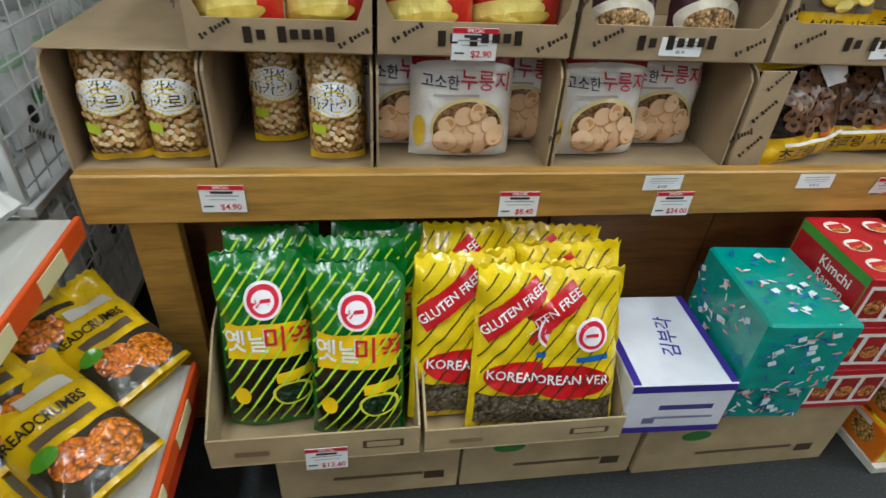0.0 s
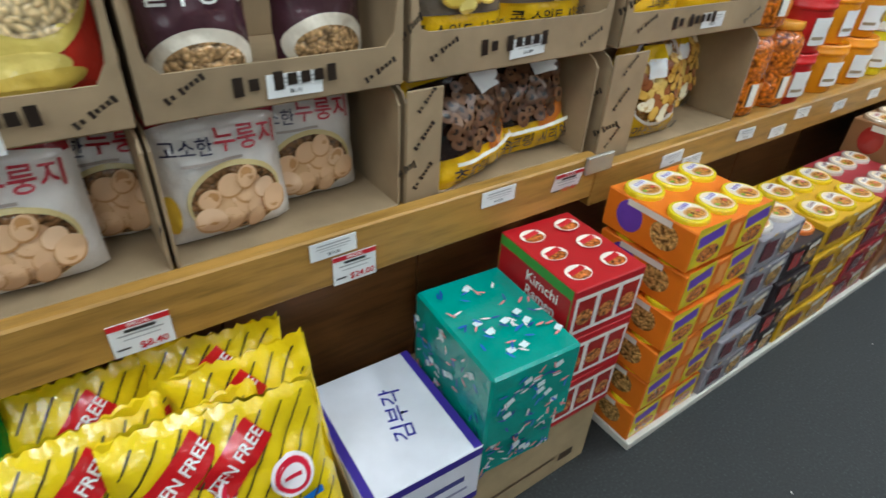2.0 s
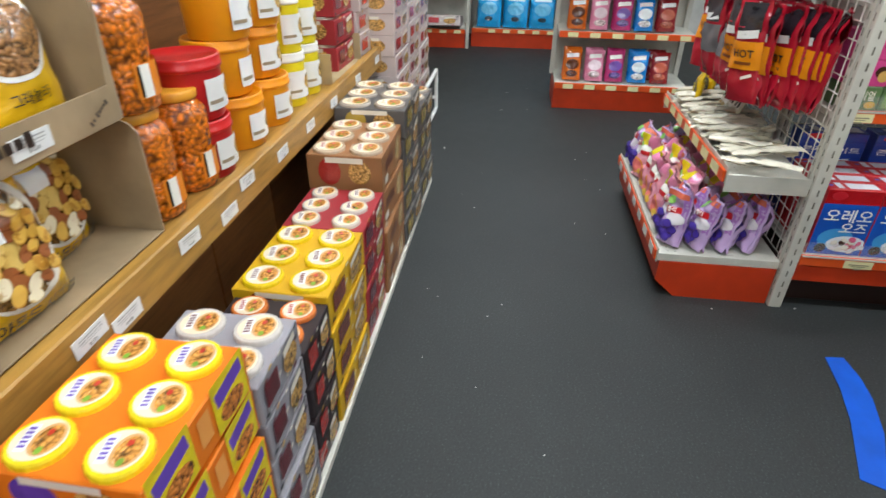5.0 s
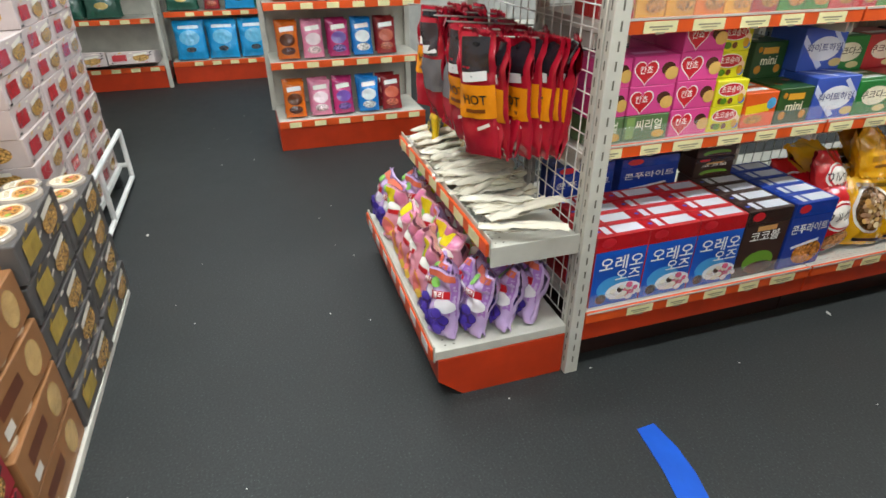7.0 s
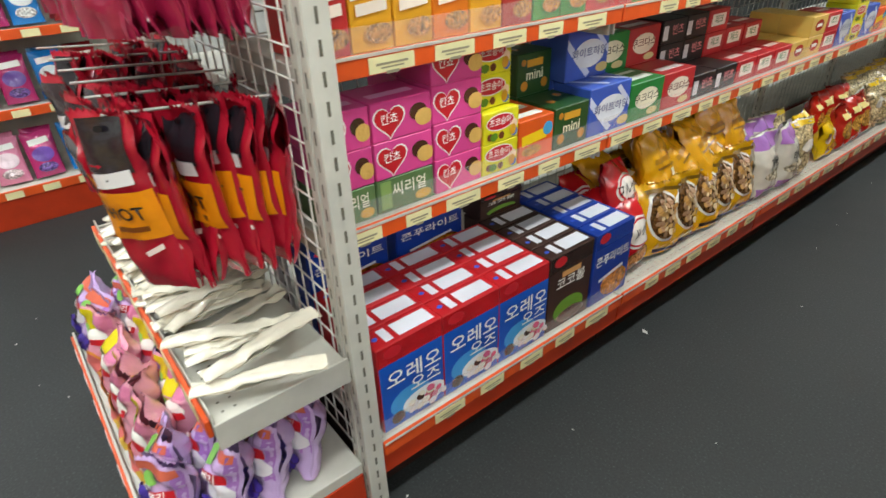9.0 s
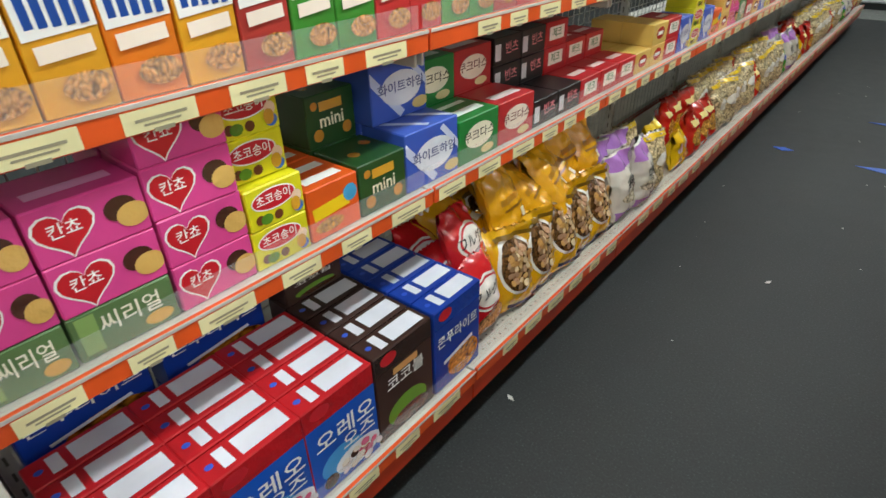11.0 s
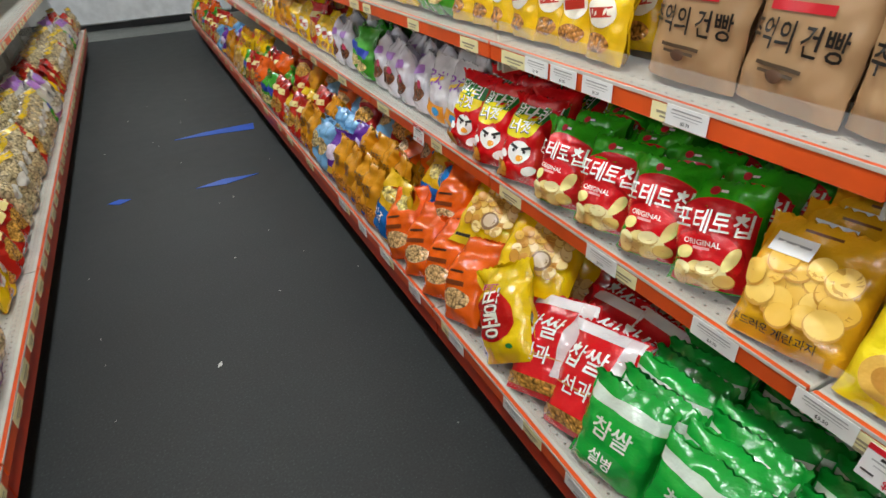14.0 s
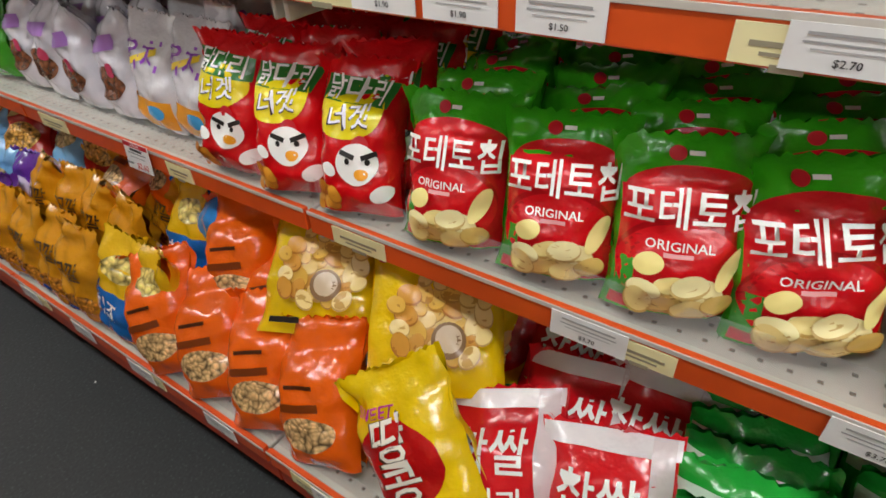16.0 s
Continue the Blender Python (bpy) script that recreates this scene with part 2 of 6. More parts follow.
# ---- kinds of packages ----
def bag_surface(w, h, d, seed=0, neck=0.12, crease=1.0, back=1):
    def at(u, v, off=0.0):
        a, b = min(1, abs(2 * u / w)), min(1, max(0, v / h))
        prof = min(1, (1 - b) / 0.34) ** 0.7 * min(1, (b + 0.05) / 0.22) ** 0.6
        t = d / 2 * prof * (1 - a ** 2.6) ** 0.6
        edge = 0.35 + 0.65 * a + (0.8 if b > 0.75 else 0)
        p = Vector((u * 17, v * 17, seed * 7.3 + back * 3))
        wr = crease * 0.0095 * edge * noise.noise(p) + crease * 0.0045 * noise.noise(p * 2.0)
        pull = 1 - neck * 0.5 * prof * (0.4 + 0.6 * a) - 0.02
        sway = 0.026 * crease * noise.noise(Vector((u * 5, 2.1 + seed, b * 2))) * max(0, b - 0.6) * 2.5
        return Vector((u * pull, -back * (t + off) + wr + sway, v))
    return at


def make_bag(name, w, h, d, m, art, label, category="snack bag", group="", seed=0, neck=0.12, crease=1.0):
    """A pillow pouch: filled body, crimped seals at top and foot, printed artwork and lettering."""
    nx, ny = 26, 32
    vs, fs = [], []
    for back in (1, -1):
        s = bag_surface(w, h, d, seed, neck, crease, back)
        o = len(vs)
        for j in range(ny + 1):
            for i in range(nx + 1):
                u, v = -w / 2 + w * i / nx, h * j / ny
                p = s(u, v)
                if j == ny:
                    p.z += 0.004 * math.sin(i * 2.4 + seed)
                vs.append(p)
        for j in range(ny):
            for i in range(nx):
                q = [o + j * (nx + 1) + i, o + j * (nx + 1) + i + 1, o + (j + 1) * (nx + 1) + i + 1, o + (j + 1) * (nx + 1) + i]
                fs.append(q if back == 1 else q[::-1])
    ob = link_mesh(name, vs, fs, [m], None, "", None, True)
    tagged(ob, label, category, group)
    if art:
        printed(ob, bag_surface(w, h, d, seed, neck, crease, 1), art, lift=0.0006 if len(art) > 110 else 0.0022, clip=(w * 0.485, h * 0.012, h * 0.985))
    return ob


def make_box(name, w, d, h, m, art, label, category="box", group="", bev=0.0025):
    """A printed carton, origin at the middle of its foot, its front towards -y. art: face -> printed shapes."""
    vs, fs = box_geo(-w / 2, w / 2, -d / 2, d / 2, 0, h, bev)
    ob = tagged(link_mesh(name, vs, fs, [m]), label, category, group)
    faces = {
        "front": lambda u, v, o: Vector((u, -d / 2 - o, v)),
        "top": lambda u, v, o: Vector((u, -d / 2 + v, h + o)),
        "left": lambda u, v, o: Vector((-w / 2 - o, -u, v)),
        "right": lambda u, v, o: Vector((w / 2 + o, u, v)),
    }
    for face, specs in art.items():
        printed(ob, faces[face], specs, lift=0.0006, clip=((d if face in ('left', 'right') else w) * 0.495, 0.001, (d if face == 'top' else h) - 0.001))
    return ob


STASH = pose(0, 0, -50)


def place(proto, x, y, z, rz=0, rx=0, ry=0, scale=None):
    o = copy_thing(proto, pose(x, y, z, 0, 0, rz) @ pose(0, 0, 0, rx, ry, 0))
    if scale:
        o.scale = scale
    return o


PROTOS = []


def proto(ob):
    PROTOS.append(ob)
    return ob


W, K, INKR = mat("f4f3ee", "ink"), mat("181614", "ink"), mat("c8202c", "ink")
RED, YEL, GRN, ORG, BLU = mat("c8161c"), mat("f2c60c"), mat("0c8a2c"), mat("f06410"), mat("1450b8")
BEIGE = mat("ece3ae", "paper")
STRIP = mat("e0561e", "paint")
BASE_RED = mat("c23a16", "paint")
CREAM = mat("c8c5ba", "paint")
CARD = mat("9c8566", "card")
CARD2 = mat("b09a74", "card")
WOOD = mat("b0853f", "wood")
WOOD2 = mat("80542e", "wood")
WHITE = mat("e8e8e6", "paper")
STEEL = mat("c8c8c4", "metal")


def price_card(w, h, price, special, label):
    """A shelf price card, front towards -y, origin in its middle."""
    vs, fs = box_geo(-w / 2, w / 2, 0, 0.0015, -h / 2, h / 2, 0)
    ob = tagged(link_mesh("price_card", vs, fs, [WHITE]), label, "price card", "price cards")
    s = lambda u, v, o: Vector((u, -o, v))
    art = [("r", 0, h * 0.12, w * 0.74, h * 0.045, mat("a0a0a0", "ink")), ("r", 0, -h * 0.02, w * 0.6, h * 0.035, mat("b0b0b0", "ink"))]
    if special:
        art += [("r", 0, h * 0.42, w, h * 0.16, INKR), ("t", 0, h * 0.42, h * 0.15, W, "SPECIAL"), ("r", 0, h * 0.25, w * 0.5, h * 0.09, mat("333333", "ink")),
                ("t", w * 0.16, -h * 0.3, h * 0.3, INKR, price), ("r", -w * 0.33, -h * 0.27, w * 0.22, h * 0.06, mat("444444", "ink"))]
    else:
        art += [("r", 0, h * 0.3, w * 0.7, h * 0.07, mat("a4a4a4", "ink")), ("t", 0, -h * 0.26, h * 0.24, K, price)]
    printed(ob, s, art, lift=0.0006)
    return ob

# ---- room ----
def structure(ob, label, category):
    return tagged(ob, label, category, "", "structure")


X0, X1, Y0, Y1 = -2.6, 9.8, -11.2, 3.9
structure(slab("floor", X0, X1, Y0, Y1, -0.1, 0, mat("272a2a", "floor"), bev=0), "dark grey speckled rubber shop floor", "floor")
WALLM = mat("dddcd6", "wall")
structure(slab("ceiling", X0, X1, Y0, Y1, CEIL, CEIL + 0.1, WALLM, bev=0), "plain white ceiling", "ceiling")
for nm, a in (("wall_north", (X0, X1, Y1, Y1 + 0.15)), ("wall_south", (X0, X1, Y0 - 0.15, Y0)), ("wall_west", (X0 - 0.15, X0, Y0, Y1)), ("wall_east", (X1, X1 + 0.15, Y0, Y1))):
    structure(slab(nm, *a, -0.1, CEIL + 0.1, WALLM, bev=0), "plain off-white painted wall", "wall")
structure(slab("floor_landing", 2.2, 4.6, -11.2, -9.15, 0.0, 0.004, mat("747672", "floor"), bev=0.001), "lighter grey vinyl floor before the freezer", "floor")

TUBE_MAT = glow("tube_glow", (1.0, 0.97, 0.92), 6.0)
for x, y in TUBES:
    fix = empty("ceiling_light", pose(x, y, CEIL - 0.06), "assumed white fluorescent ceiling light with twin tubes, out of view", "ceiling light", "ceiling lights")
    slab("housing", -0.12, 0.12, -0.62, 0.62, 0.0, 0.06, mat("e8e8e6", "paint"), fix)
    for s in (-0.06, 0.06):
        v, f = rod_geo((s, -0.59, -0.02), (s, 0.59, -0.02), 0.014, 10)
        link_mesh("tube", v, f, [TUBE_MAT], fix)
    lamp = bpy.data.lights.new("tube_light", "AREA")
    lamp.shape, lamp.size, lamp.size_y, lamp.energy, lamp.color = "RECTANGLE", 0.22, 1.2, TUBE_WATTS, (0.93, 1.0, 1.02)
    new("tube_light", lamp).matrix_basis = pose(x, y, CEIL - 0.11)


# ---- steel gondola shelving ----
def shelf_deck(parent, y0, y1, front, back, z, strip_h, tags=True, lip=True, seed=0, dirx=1):
    """One shelf of a bay: deck with holes, orange price strip with tickets, clear riser. dirx: +1 when it faces +x."""
    lo, hi = min(front, back), max(front, back)
    part = slab("shelf_deck", lo, hi, y0 + 0.003, y1 - 0.003, z - 0.03, z, CREAM, parent, "cream painted perforated steel shelf")
    holes = []
    for k in range(int((y1 - y0) / 0.03)):
        yy = y0 + 0.02 + 0.03 * k
        for off in (0.03, 0.06):
            xx = front - dirx * off
            holes.append(([Vector((xx + a, yy + b, z + 0.0006)) for a, b in ((-0.003, -0.003), (0.003, -0.003), (0.003, 0.003), (-0.003, 0.003))], [[0, 1, 2, 3]]))
    v, f = join_geo(holes)
    tagged(link_mesh("hole_row", v, f, [mat("6e6a60", "paint")], part), kind="stuff")
    a, b = sorted((front + dirx * 0.001, front + dirx * 0.012))
    strip = slab("price_strip", a, b, y0 + 0.004, y1 - 0.004, z - strip_h + 0.008, z + 0.008, STRIP, parent, "orange plastic price strip")
    a, b = sorted((front + dirx * 0.0125, front + dirx * 0.0145))
    # opaque pale rim paints in the shine along the strip's clear edge
    slab("strip_rim", a, b, y0 + 0.004, y1 - 0.004, z + 0.001, z + 0.0085, mat("c4beb4", "paint"), strip)
    if tags:
        rnd = random.Random(seed)
        y = y0 + 0.03 + rnd.random() * 0.06
        while y < y1 - 0.12:
            wdt = 0.075 + rnd.random() * 0.05
            tk = slab("ticket", a, b, y, y + wdt, z - strip_h + 0.011, z - 0.002, BEIGE, strip, "pale yellow price ticket", bev=0)
            xx = front + dirx * 0.0152
            gl = []
            for zz, s, hh in ((0.62, 0.7, 0.1), (0.45, 0.5, 0.07), (0.22, 0.28, 0.14)):
                zc, half, yc = z - strip_h + zz * strip_h, wdt * s / 2, y + wdt / 2
                gl.append(([Vector((xx, yc - half, zc - hh * strip_h / 2)), Vector((xx, yc + half, zc - hh * strip_h / 2)), Vector((xx, yc + half, zc + hh * strip_h / 2)), Vector((xx, yc - half, zc + hh * strip_h / 2))], [[0, 1, 2, 3]]))
            v, f = join_geo(gl)
            y += wdt + (0.045 + rnd.random() * 0.03 if dirx < 0 else 0.26 + rnd.random() * 0.14)
            if strip is not None:
                link_mesh("ticket_print", v, f, [mat("9a927a", "ink")], strip)
    if lip:
        a, b = sorted((front - dirx * 0.012, front - dirx * 0.0145))
        slab("clear_riser", a, b, y0 + 0.006, y1 - 0.006, z + 0.001, z + 0.055, clear_film(), parent, "clear acrylic shelf riser")


def wire_panel(parent, axis, at, a0, a1, z0, z1, step=0.05, r=0.002, m=None, name="wire_panel"):
    items = []
    k = int(round((a1 - a0) / step))
    for i in range(k + 1):
        a = a0 + (a1 - a0) * i / k
        items.append(rod_geo((at, a, z0), (at, a, z1), r, 4) if axis == "x" else rod_geo((a, at, z0), (a, at, z1), r, 4))
    k = int(round((z1 - z0) / step))
    for i in range(k + 1):
        z = z0 + (z1 - z0) * i / k
        items.append(rod_geo((at + r, a0, z), (at + r, a1, z), r, 4) if axis == "x" else rod_geo((a0, at + r, z), (a1, at + r, z), r, 4))
    v, f = join_geo(items)
    return link_mesh(name, v, f, [m or STEEL], parent, "welded wire mesh back panel")


def upright(parent, x, y, top, wx=0.034, wy=0.034):
    post = slab("upright", x - wx / 2, x + wx / 2, y - wy / 2, y + wy / 2, 0, top, CREAM, parent, "cream slotted steel upright")
    gl = []
    for i in range(int(top / 0.05)):
        z = 0.05 + 0.05 * i
        for sx in (-1, 1):
            xx = x + sx * (wx / 2 + 0.0008)
            gl.append(([Vector((xx, y - 0.003, z)), Vector((xx, y + 0.003, z)), Vector((xx, y + 0.003, z + 0.026)), Vector((xx, y - 0.003, z + 0.026))], [[0, 1, 2, 3]]))
        yy = y + wy / 2 + 0.0008
        gl.append(([Vector((x - 0.003, yy, z)), Vector((x + 0.003, yy, z)), Vector((x + 0.003, yy, z + 0.026)), Vector((x - 0.003, yy, z + 0.026))], [[0, 1, 2, 3]]))
    v, f = join_geo(gl)
    tagged(link_mesh("slot_row", v, f, [mat("6a665a", "paint")], post), kind="stuff")


def gondola(bays, front, back, base, decks, dirx, top, label):
    """A run of shelving bays along y. decks: (z, front x); base: (z, front x)."""
    for k, (y0, y1) in enumerate(bays):
        g = empty("shelving_bay", pose(0, 0, 0), label, "shelving", "shelving bays " + ("left" if dirx < 0 else "right"))
        a, b = sorted((base[1] - dirx * 0.07, back))
        # near-black colour stands for the shade below the kick board
        slab("plinth", a, b, y0 + 0.002, y1 - 0.002, 0.0, base[0] - 0.07, mat("2a1a16", "paint"), g, "recessed plinth, coloured dark for the shade under the kick board")
        a, b = sorted((base[1], base[1] - dirx * 0.03))
        slab("kick_board", a, b, y0 + 0.002, y1 - 0.002, base[0] - 0.115, base[0] - 0.032, BASE_RED, g, "red painted steel kick board")
        shelf_deck(g, y0, y1, base[1], back, base[0], 0.045, seed=k * 7 + (3 if dirx > 0 else 0), dirx=dirx)
        for i, (z, fx) in enumerate(decks):
            shelf_deck(g, y0, y1, fx, back, z, 0.045, seed=k * 11 + i * 5 + 1, dirx=dirx)
            for yy in (y0 + 0.012, y1 - 0.012):
                a, b = sorted((fx - dirx * 0.02, back))
                slab("bracket", a, b, yy - 0.004, yy + 0.004, z - 0.075, z - 0.031, CREAM, g)
        wire_panel(g, "x", back + dirx * 0.006, y0 + 0.03, y1 - 0.03, base[0] + 0.02, top - 0.05)
        upright(g, back, y1 - 0.02 if k else y1 - 0.02, top)


BAY = 0.98
B_FRONT, B_BACK = 3.98, 4.5
B_BASE, B_SH2, B_SH3 = 0.245, 0.775, 1.15
B_BAYS = [(0.31 - BAY * (k + 1), 0.31 - BAY * k) for k in range(9)]
# The 1.53 deck is out of view, added to shade the stock below.
gondola(B_BAYS, B_FRONT, B_BACK, (B_BASE, B_FRONT), [(B_SH2, 4.12), (B_SH3, 4.12), (1.53, 4.12)], -1, 1.75, "cream steel shelving bay with orange price strips")
C_BACK = 2.17
C_BASE, C_SH2, C_SH3 = 0.25, 0.655, 1.028
C_BAYS = [(0.286 - BAY * (k + 1), 0.286 - BAY * k) for k in range(9)]
# The 1.42 deck is likewise unseen, added for the shade it casts.
gondola(C_BAYS, 2.8, C_BACK, (C_BASE, 2.8), [(C_SH2, 2.59), (C_SH3, 2.59), (1.42, 2.59)], 1, 1.75, "cream steel shelving bay with orange price strips")
# the far sides of both runs, seen through the wire backs
for nm, x0, x1 in (("back_shelving", 4.56, 5.05), ("back_shelving", 1.66, 2.11)):
    g = empty(nm, pose(0, 0, 0), "cream steel shelving behind the wire backs", "shelving", "rear shelving")
    for z in (0.25, 0.66, 1.03, 1.4):
        slab("shelf_deck", x0, x1, -8.5, 0.28, z - 0.03, z, CREAM, g)
    slab("plinth", x0 + 0.05, x1 - 0.05, -8.5, 0.28, 0, 0.2, BASE_RED, g)

# end display of the run that faces the entrance aisle
cap = empty("end_display", pose(0, 0, 0), "cream and red steel end display with hanging pegs", "shelving")
for x in (3.985, 5.06):
    upright(cap, x, 0.335, 1.9, 0.03, 0.05)
upright(cap, 4.022, 0.335, 1.9, 0.03, 0.05)
slab("deck", 3.995, 5.048, 0.362, 0.83, 0.165, 0.2, CREAM, cap, "cream perforated base deck")
prof = [(0.365, 0.0), (0.735, 0.0), (0.822, 0.075), (0.822, 0.164), (0.365, 0.164)]
vs = [Vector((x, y, z)) for x in (3.992, 5.05) for y, z in prof]
n = len(prof)
fs = [list(range(n)), list(range(n, 2 * n))[::-1]] + [[i, n + i, n + (i + 1) % n, (i + 1) % n] for i in range(n)]
link_mesh("base_box", vs, fs, [BASE_RED], cap, "red painted steel base")
slab("base_lip", 3.992, 5.05, 0.831, 0.838, 0.16, 0.225, CREAM, cap)
strip = slab("price_strip", 3.995, 5.045, 0.8385, 0.846, 0.168, 0.214, STRIP, cap, "orange plastic price strip")
tray = slab("tray", 3.992, 5.05, 0.365, 0.655, 0.53, 0.552, CREAM, cap, "cream perforated steel tray shelf")
for x in (3.985, 5.052):
    slab("tray_side", x, x + 0.005, 0.36, 0.66, 0.49, 0.56, CREAM, tray)
slab("tray_lip", 3.992, 5.05, 0.6555, 0.66, 0.52, 0.585, CREAM, tray)
strip = slab("price_strip", 3.995, 5.045, 0.661, 0.672, 0.525, 0.57, STRIP, cap, "orange plastic price strip")
for i in range(7):
    slab("ticket", 4.05 + i * 0.145, 4.14 + i * 0.145, 0.6725, 0.674, 0.528, 0.566, BEIGE, strip, "pale yellow price ticket", bev=0)
    slab("ticket", 4.03 + i * 0.145, 4.1 + i * 0.145, 0.8465, 0.848, 0.172, 0.21, WHITE, strip, "white price ticket", bev=0)
holes = []
for i in range(34):
    for zz, ys in ((0.2, (0.79, 0.76)), (0.5525, (0.63, 0.605))):
        for yy in ys:
            xx = 4.02 + i * 0.03
            holes.append(([Vector((xx + a, yy + b, zz + 0.0007)) for a, b in ((-0.003, -0.003), (0.003, -0.003), (0.003, 0.003), (-0.003, 0.003))], [[0, 1, 2, 3]]))
v, f = join_geo(holes)
tagged(link_mesh("hole_row", v, f, [mat("6e6a60", "paint")], cap), kind="stuff")
wire_panel(cap, "y", 0.34, 4.04, 5.03, 0.2, 1.85, 0.06, 0.0024, mat("dedcd4", "paint"))

# ---- wooden wall shelf ----
A = empty("wooden_shelf", pose(0, 0, 0), "varnished yellow pine shelf unit with a deep front board", "shelf")
slab("front_board", 0.44, 2.345, 2.2, 2.235, 0.668, 0.78, WOOD, A, "worn varnished pine front board", 0.004)
slab("front_board", 2.352, 5.3, 2.205, 2.24, 0.635, 0.738, WOOD, A, "worn varnished pine front board", 0.004)
slab("shelf_board", 0.44, 2.345, 2.236, 2.75, 0.725, 0.757, WOOD, A)
slab("shelf_board", 2.352, 5.3, 2.241, 2.75, 0.69, 0.718, WOOD, A)
slab("end_panel", 0.5, 0.535, 2.25, 2.72, 0.0, 0.72, WOOD2, A, "dark pine end panel")
slab("leg", 0.5, 0.6, 2.243, 2.28, 0.0, 0.668, WOOD, A)
for k in range(10):
    slab("back_board", 0.54 + 0.47 * k, 1.005 + 0.47 * k, 2.36, 2.375, 0.03, 0.69, WOOD2, A, "brown plywood back board")
slab("joint_plate", 2.30, 2.39, 2.19, 2.2, 0.74, 0.785, mat("a8a49a", "metal"), A, "grey metal joining plate")
slab("rear_board", 0.44, 5.3, 2.76, 2.78, 0.0, 1.3, WOOD2, A)
PALLET = empty("floor_plinth", pose(0, 0, 0), "low white plinth board under the noodle stacks", "plinth")
slab("board", 2.362, 5.0, 1.902, 2.34, 0.0, 0.026, mat("d8d4c8", "paint"), PALLET)


# ---- cartons on the wooden shelf ----
BAR = mat("2a2019", "ink")


def brand_bars(slots):
    """Rows of slanted plain bars in place of printed brand marks."""
    out = []
    for u, v, s, turn in slots:
        c, sn = math.cos(radians(turn)), math.sin(radians(turn))
        for k, (q, hh) in enumerate(((0, 0.16), (0.13, 0.1), (0.34, 0.16), (0.46, 0.1), (0.58, 0.1), (0.7, 0.1), (0.82, 0.15))):
            out.append(("r", u + c * s * q, v + sn * s * q, s * 0.085, s * hh, BAR, turn))
    return out


def carton(x0, x1, z0, z1, lip, label, big=False, flap=0.0, y0=2.26, y1=2.66):
    c = empty("display_carton", pose(x0, y0, z0), label, "carton", "display cartons")
    w, d, h, t = x1 - x0, y1 - y0, z1 - z0, 0.005
    slab("bottom", 0, w, 0, d, 0, t, CARD, c)
    slab("back_panel", 0, w, d - t, d, t, h, CARD, c)
    for nm, a in (("side_panel", 0), ("side_panel", w - t)):
        # the side is cut down in a curve towards the front
        prof = [(0, t), (0, h * 0.86), (0.015, h * 0.93), (0.05, h - 0.004), (0.09, h), (d - t, h), (d - t, t)]
        n = len(prof)
        vs = [Vector((a + e, y, z)) for e in (0, t) for y, z in prof]
        fs = [list(range(n))[::-1], list(range(n, 2 * n))] + [[i, (i + 1) % n, n + (i + 1) % n, n + i] for i in range(n)]
        sp = link_mesh(nm, vs, fs, [CARD], c)
        out = -1 if a == 0 else 1
        ex = a if a == 0 else a + t
        printed(sp, lambda u, v, o, ex=ex, out=out: Vector((ex + out * o, 0.12 + u * (1 if out > 0 else -1), v)),
                brand_bars([(-0.05, h * 0.25, 0.09, 38), (0.05, h * 0.5, 0.09, 38), (-0.06, h * 0.68, 0.09, 38), (0.12, h * 0.3, 0.09, 38)]))
    if lip:
        nseg = 24
        vs, fs = [], []
        for i in range(nseg + 1):
            u = i / nseg
            dist = min(u, 1 - u) * w
            top = lip + (h * 0.86 - lip) * max(0, 1 - dist / 0.028) ** 2.2
            for yy in (0.0, t):
                for zz in (t, top):
                    vs.append(Vector((w * u, yy - t - 0.001, zz)))
        for i in range(nseg):
            o = i * 4
            fs += [[o, o + 4, o + 5, o + 1], [o + 2, o + 3, o + 7, o + 6], [o + 1, o + 5, o + 7, o + 3], [o, o + 2, o + 6, o + 4]]
        lp = link_mesh("front_lip", vs, fs, [CARD], c, "corrugated front lip with cut curved corners")
        s = lambda u, v, o: Vector((u, -t - 0.001 - o, v))
        k = lip * 0.55
        printed(lp, s, brand_bars([(w * 0.32, k, 0.18, 2), (w * 0.08, k * 0.9, 0.07, 30), (w * 0.82, k * 0.6, 0.07, 30)]))
    if flap:
        fl = slab("front_flap", 0, flap, -0.006, -0.001, 0.002, h * 0.96, CARD, c, "brown folded front flap")
        printed(fl, lambda u, v, o: Vector((u, -0.006 - o, v)), brand_bars([(flap * 0.25, h * 0.15, 0.07, 52), (flap * 0.25, h * 0.5, 0.07, 52), (flap * 0.3, h * 0.8, 0.06, 52)]), lift=0.0006)
    return c


LOWER = [(0.42, 0.695, 0), (0.7, 1.02, 0), (1.027, 1.408, 0), (1.415, 1.835, 0), (1.845, 2.355, 0.08), (2.40, 3.02, 0.12)]
for x0, x1, fl in LOWER:
    carton(x0, x1, 0.7575 if x0 < 2.35 else 0.72, 1.0, 0, "open brown cardboard display carton on the shelf", flap=fl)
slab("carton_lid", 0.0, 0.275, 0.0, 0.4, 0.0, 0.004, CARD, tagged(empty("carton_cover", pose(0.42, 2.26, 1.001), "loose brown cardboard cover on a carton", "carton"), ""))
UPPER = [(0.69, 1.02, 0.062), (1.03, 1.408, 0.066), (1.42, 1.835, 0.07), (1.85, 2.355, 0.085), (2.40, 2.98, 0.075)]
for x0, x1, lp in UPPER:
    carton(x0, x1, 1.003, 1.27, lp, "brown cardboard display carton with cut-down front")

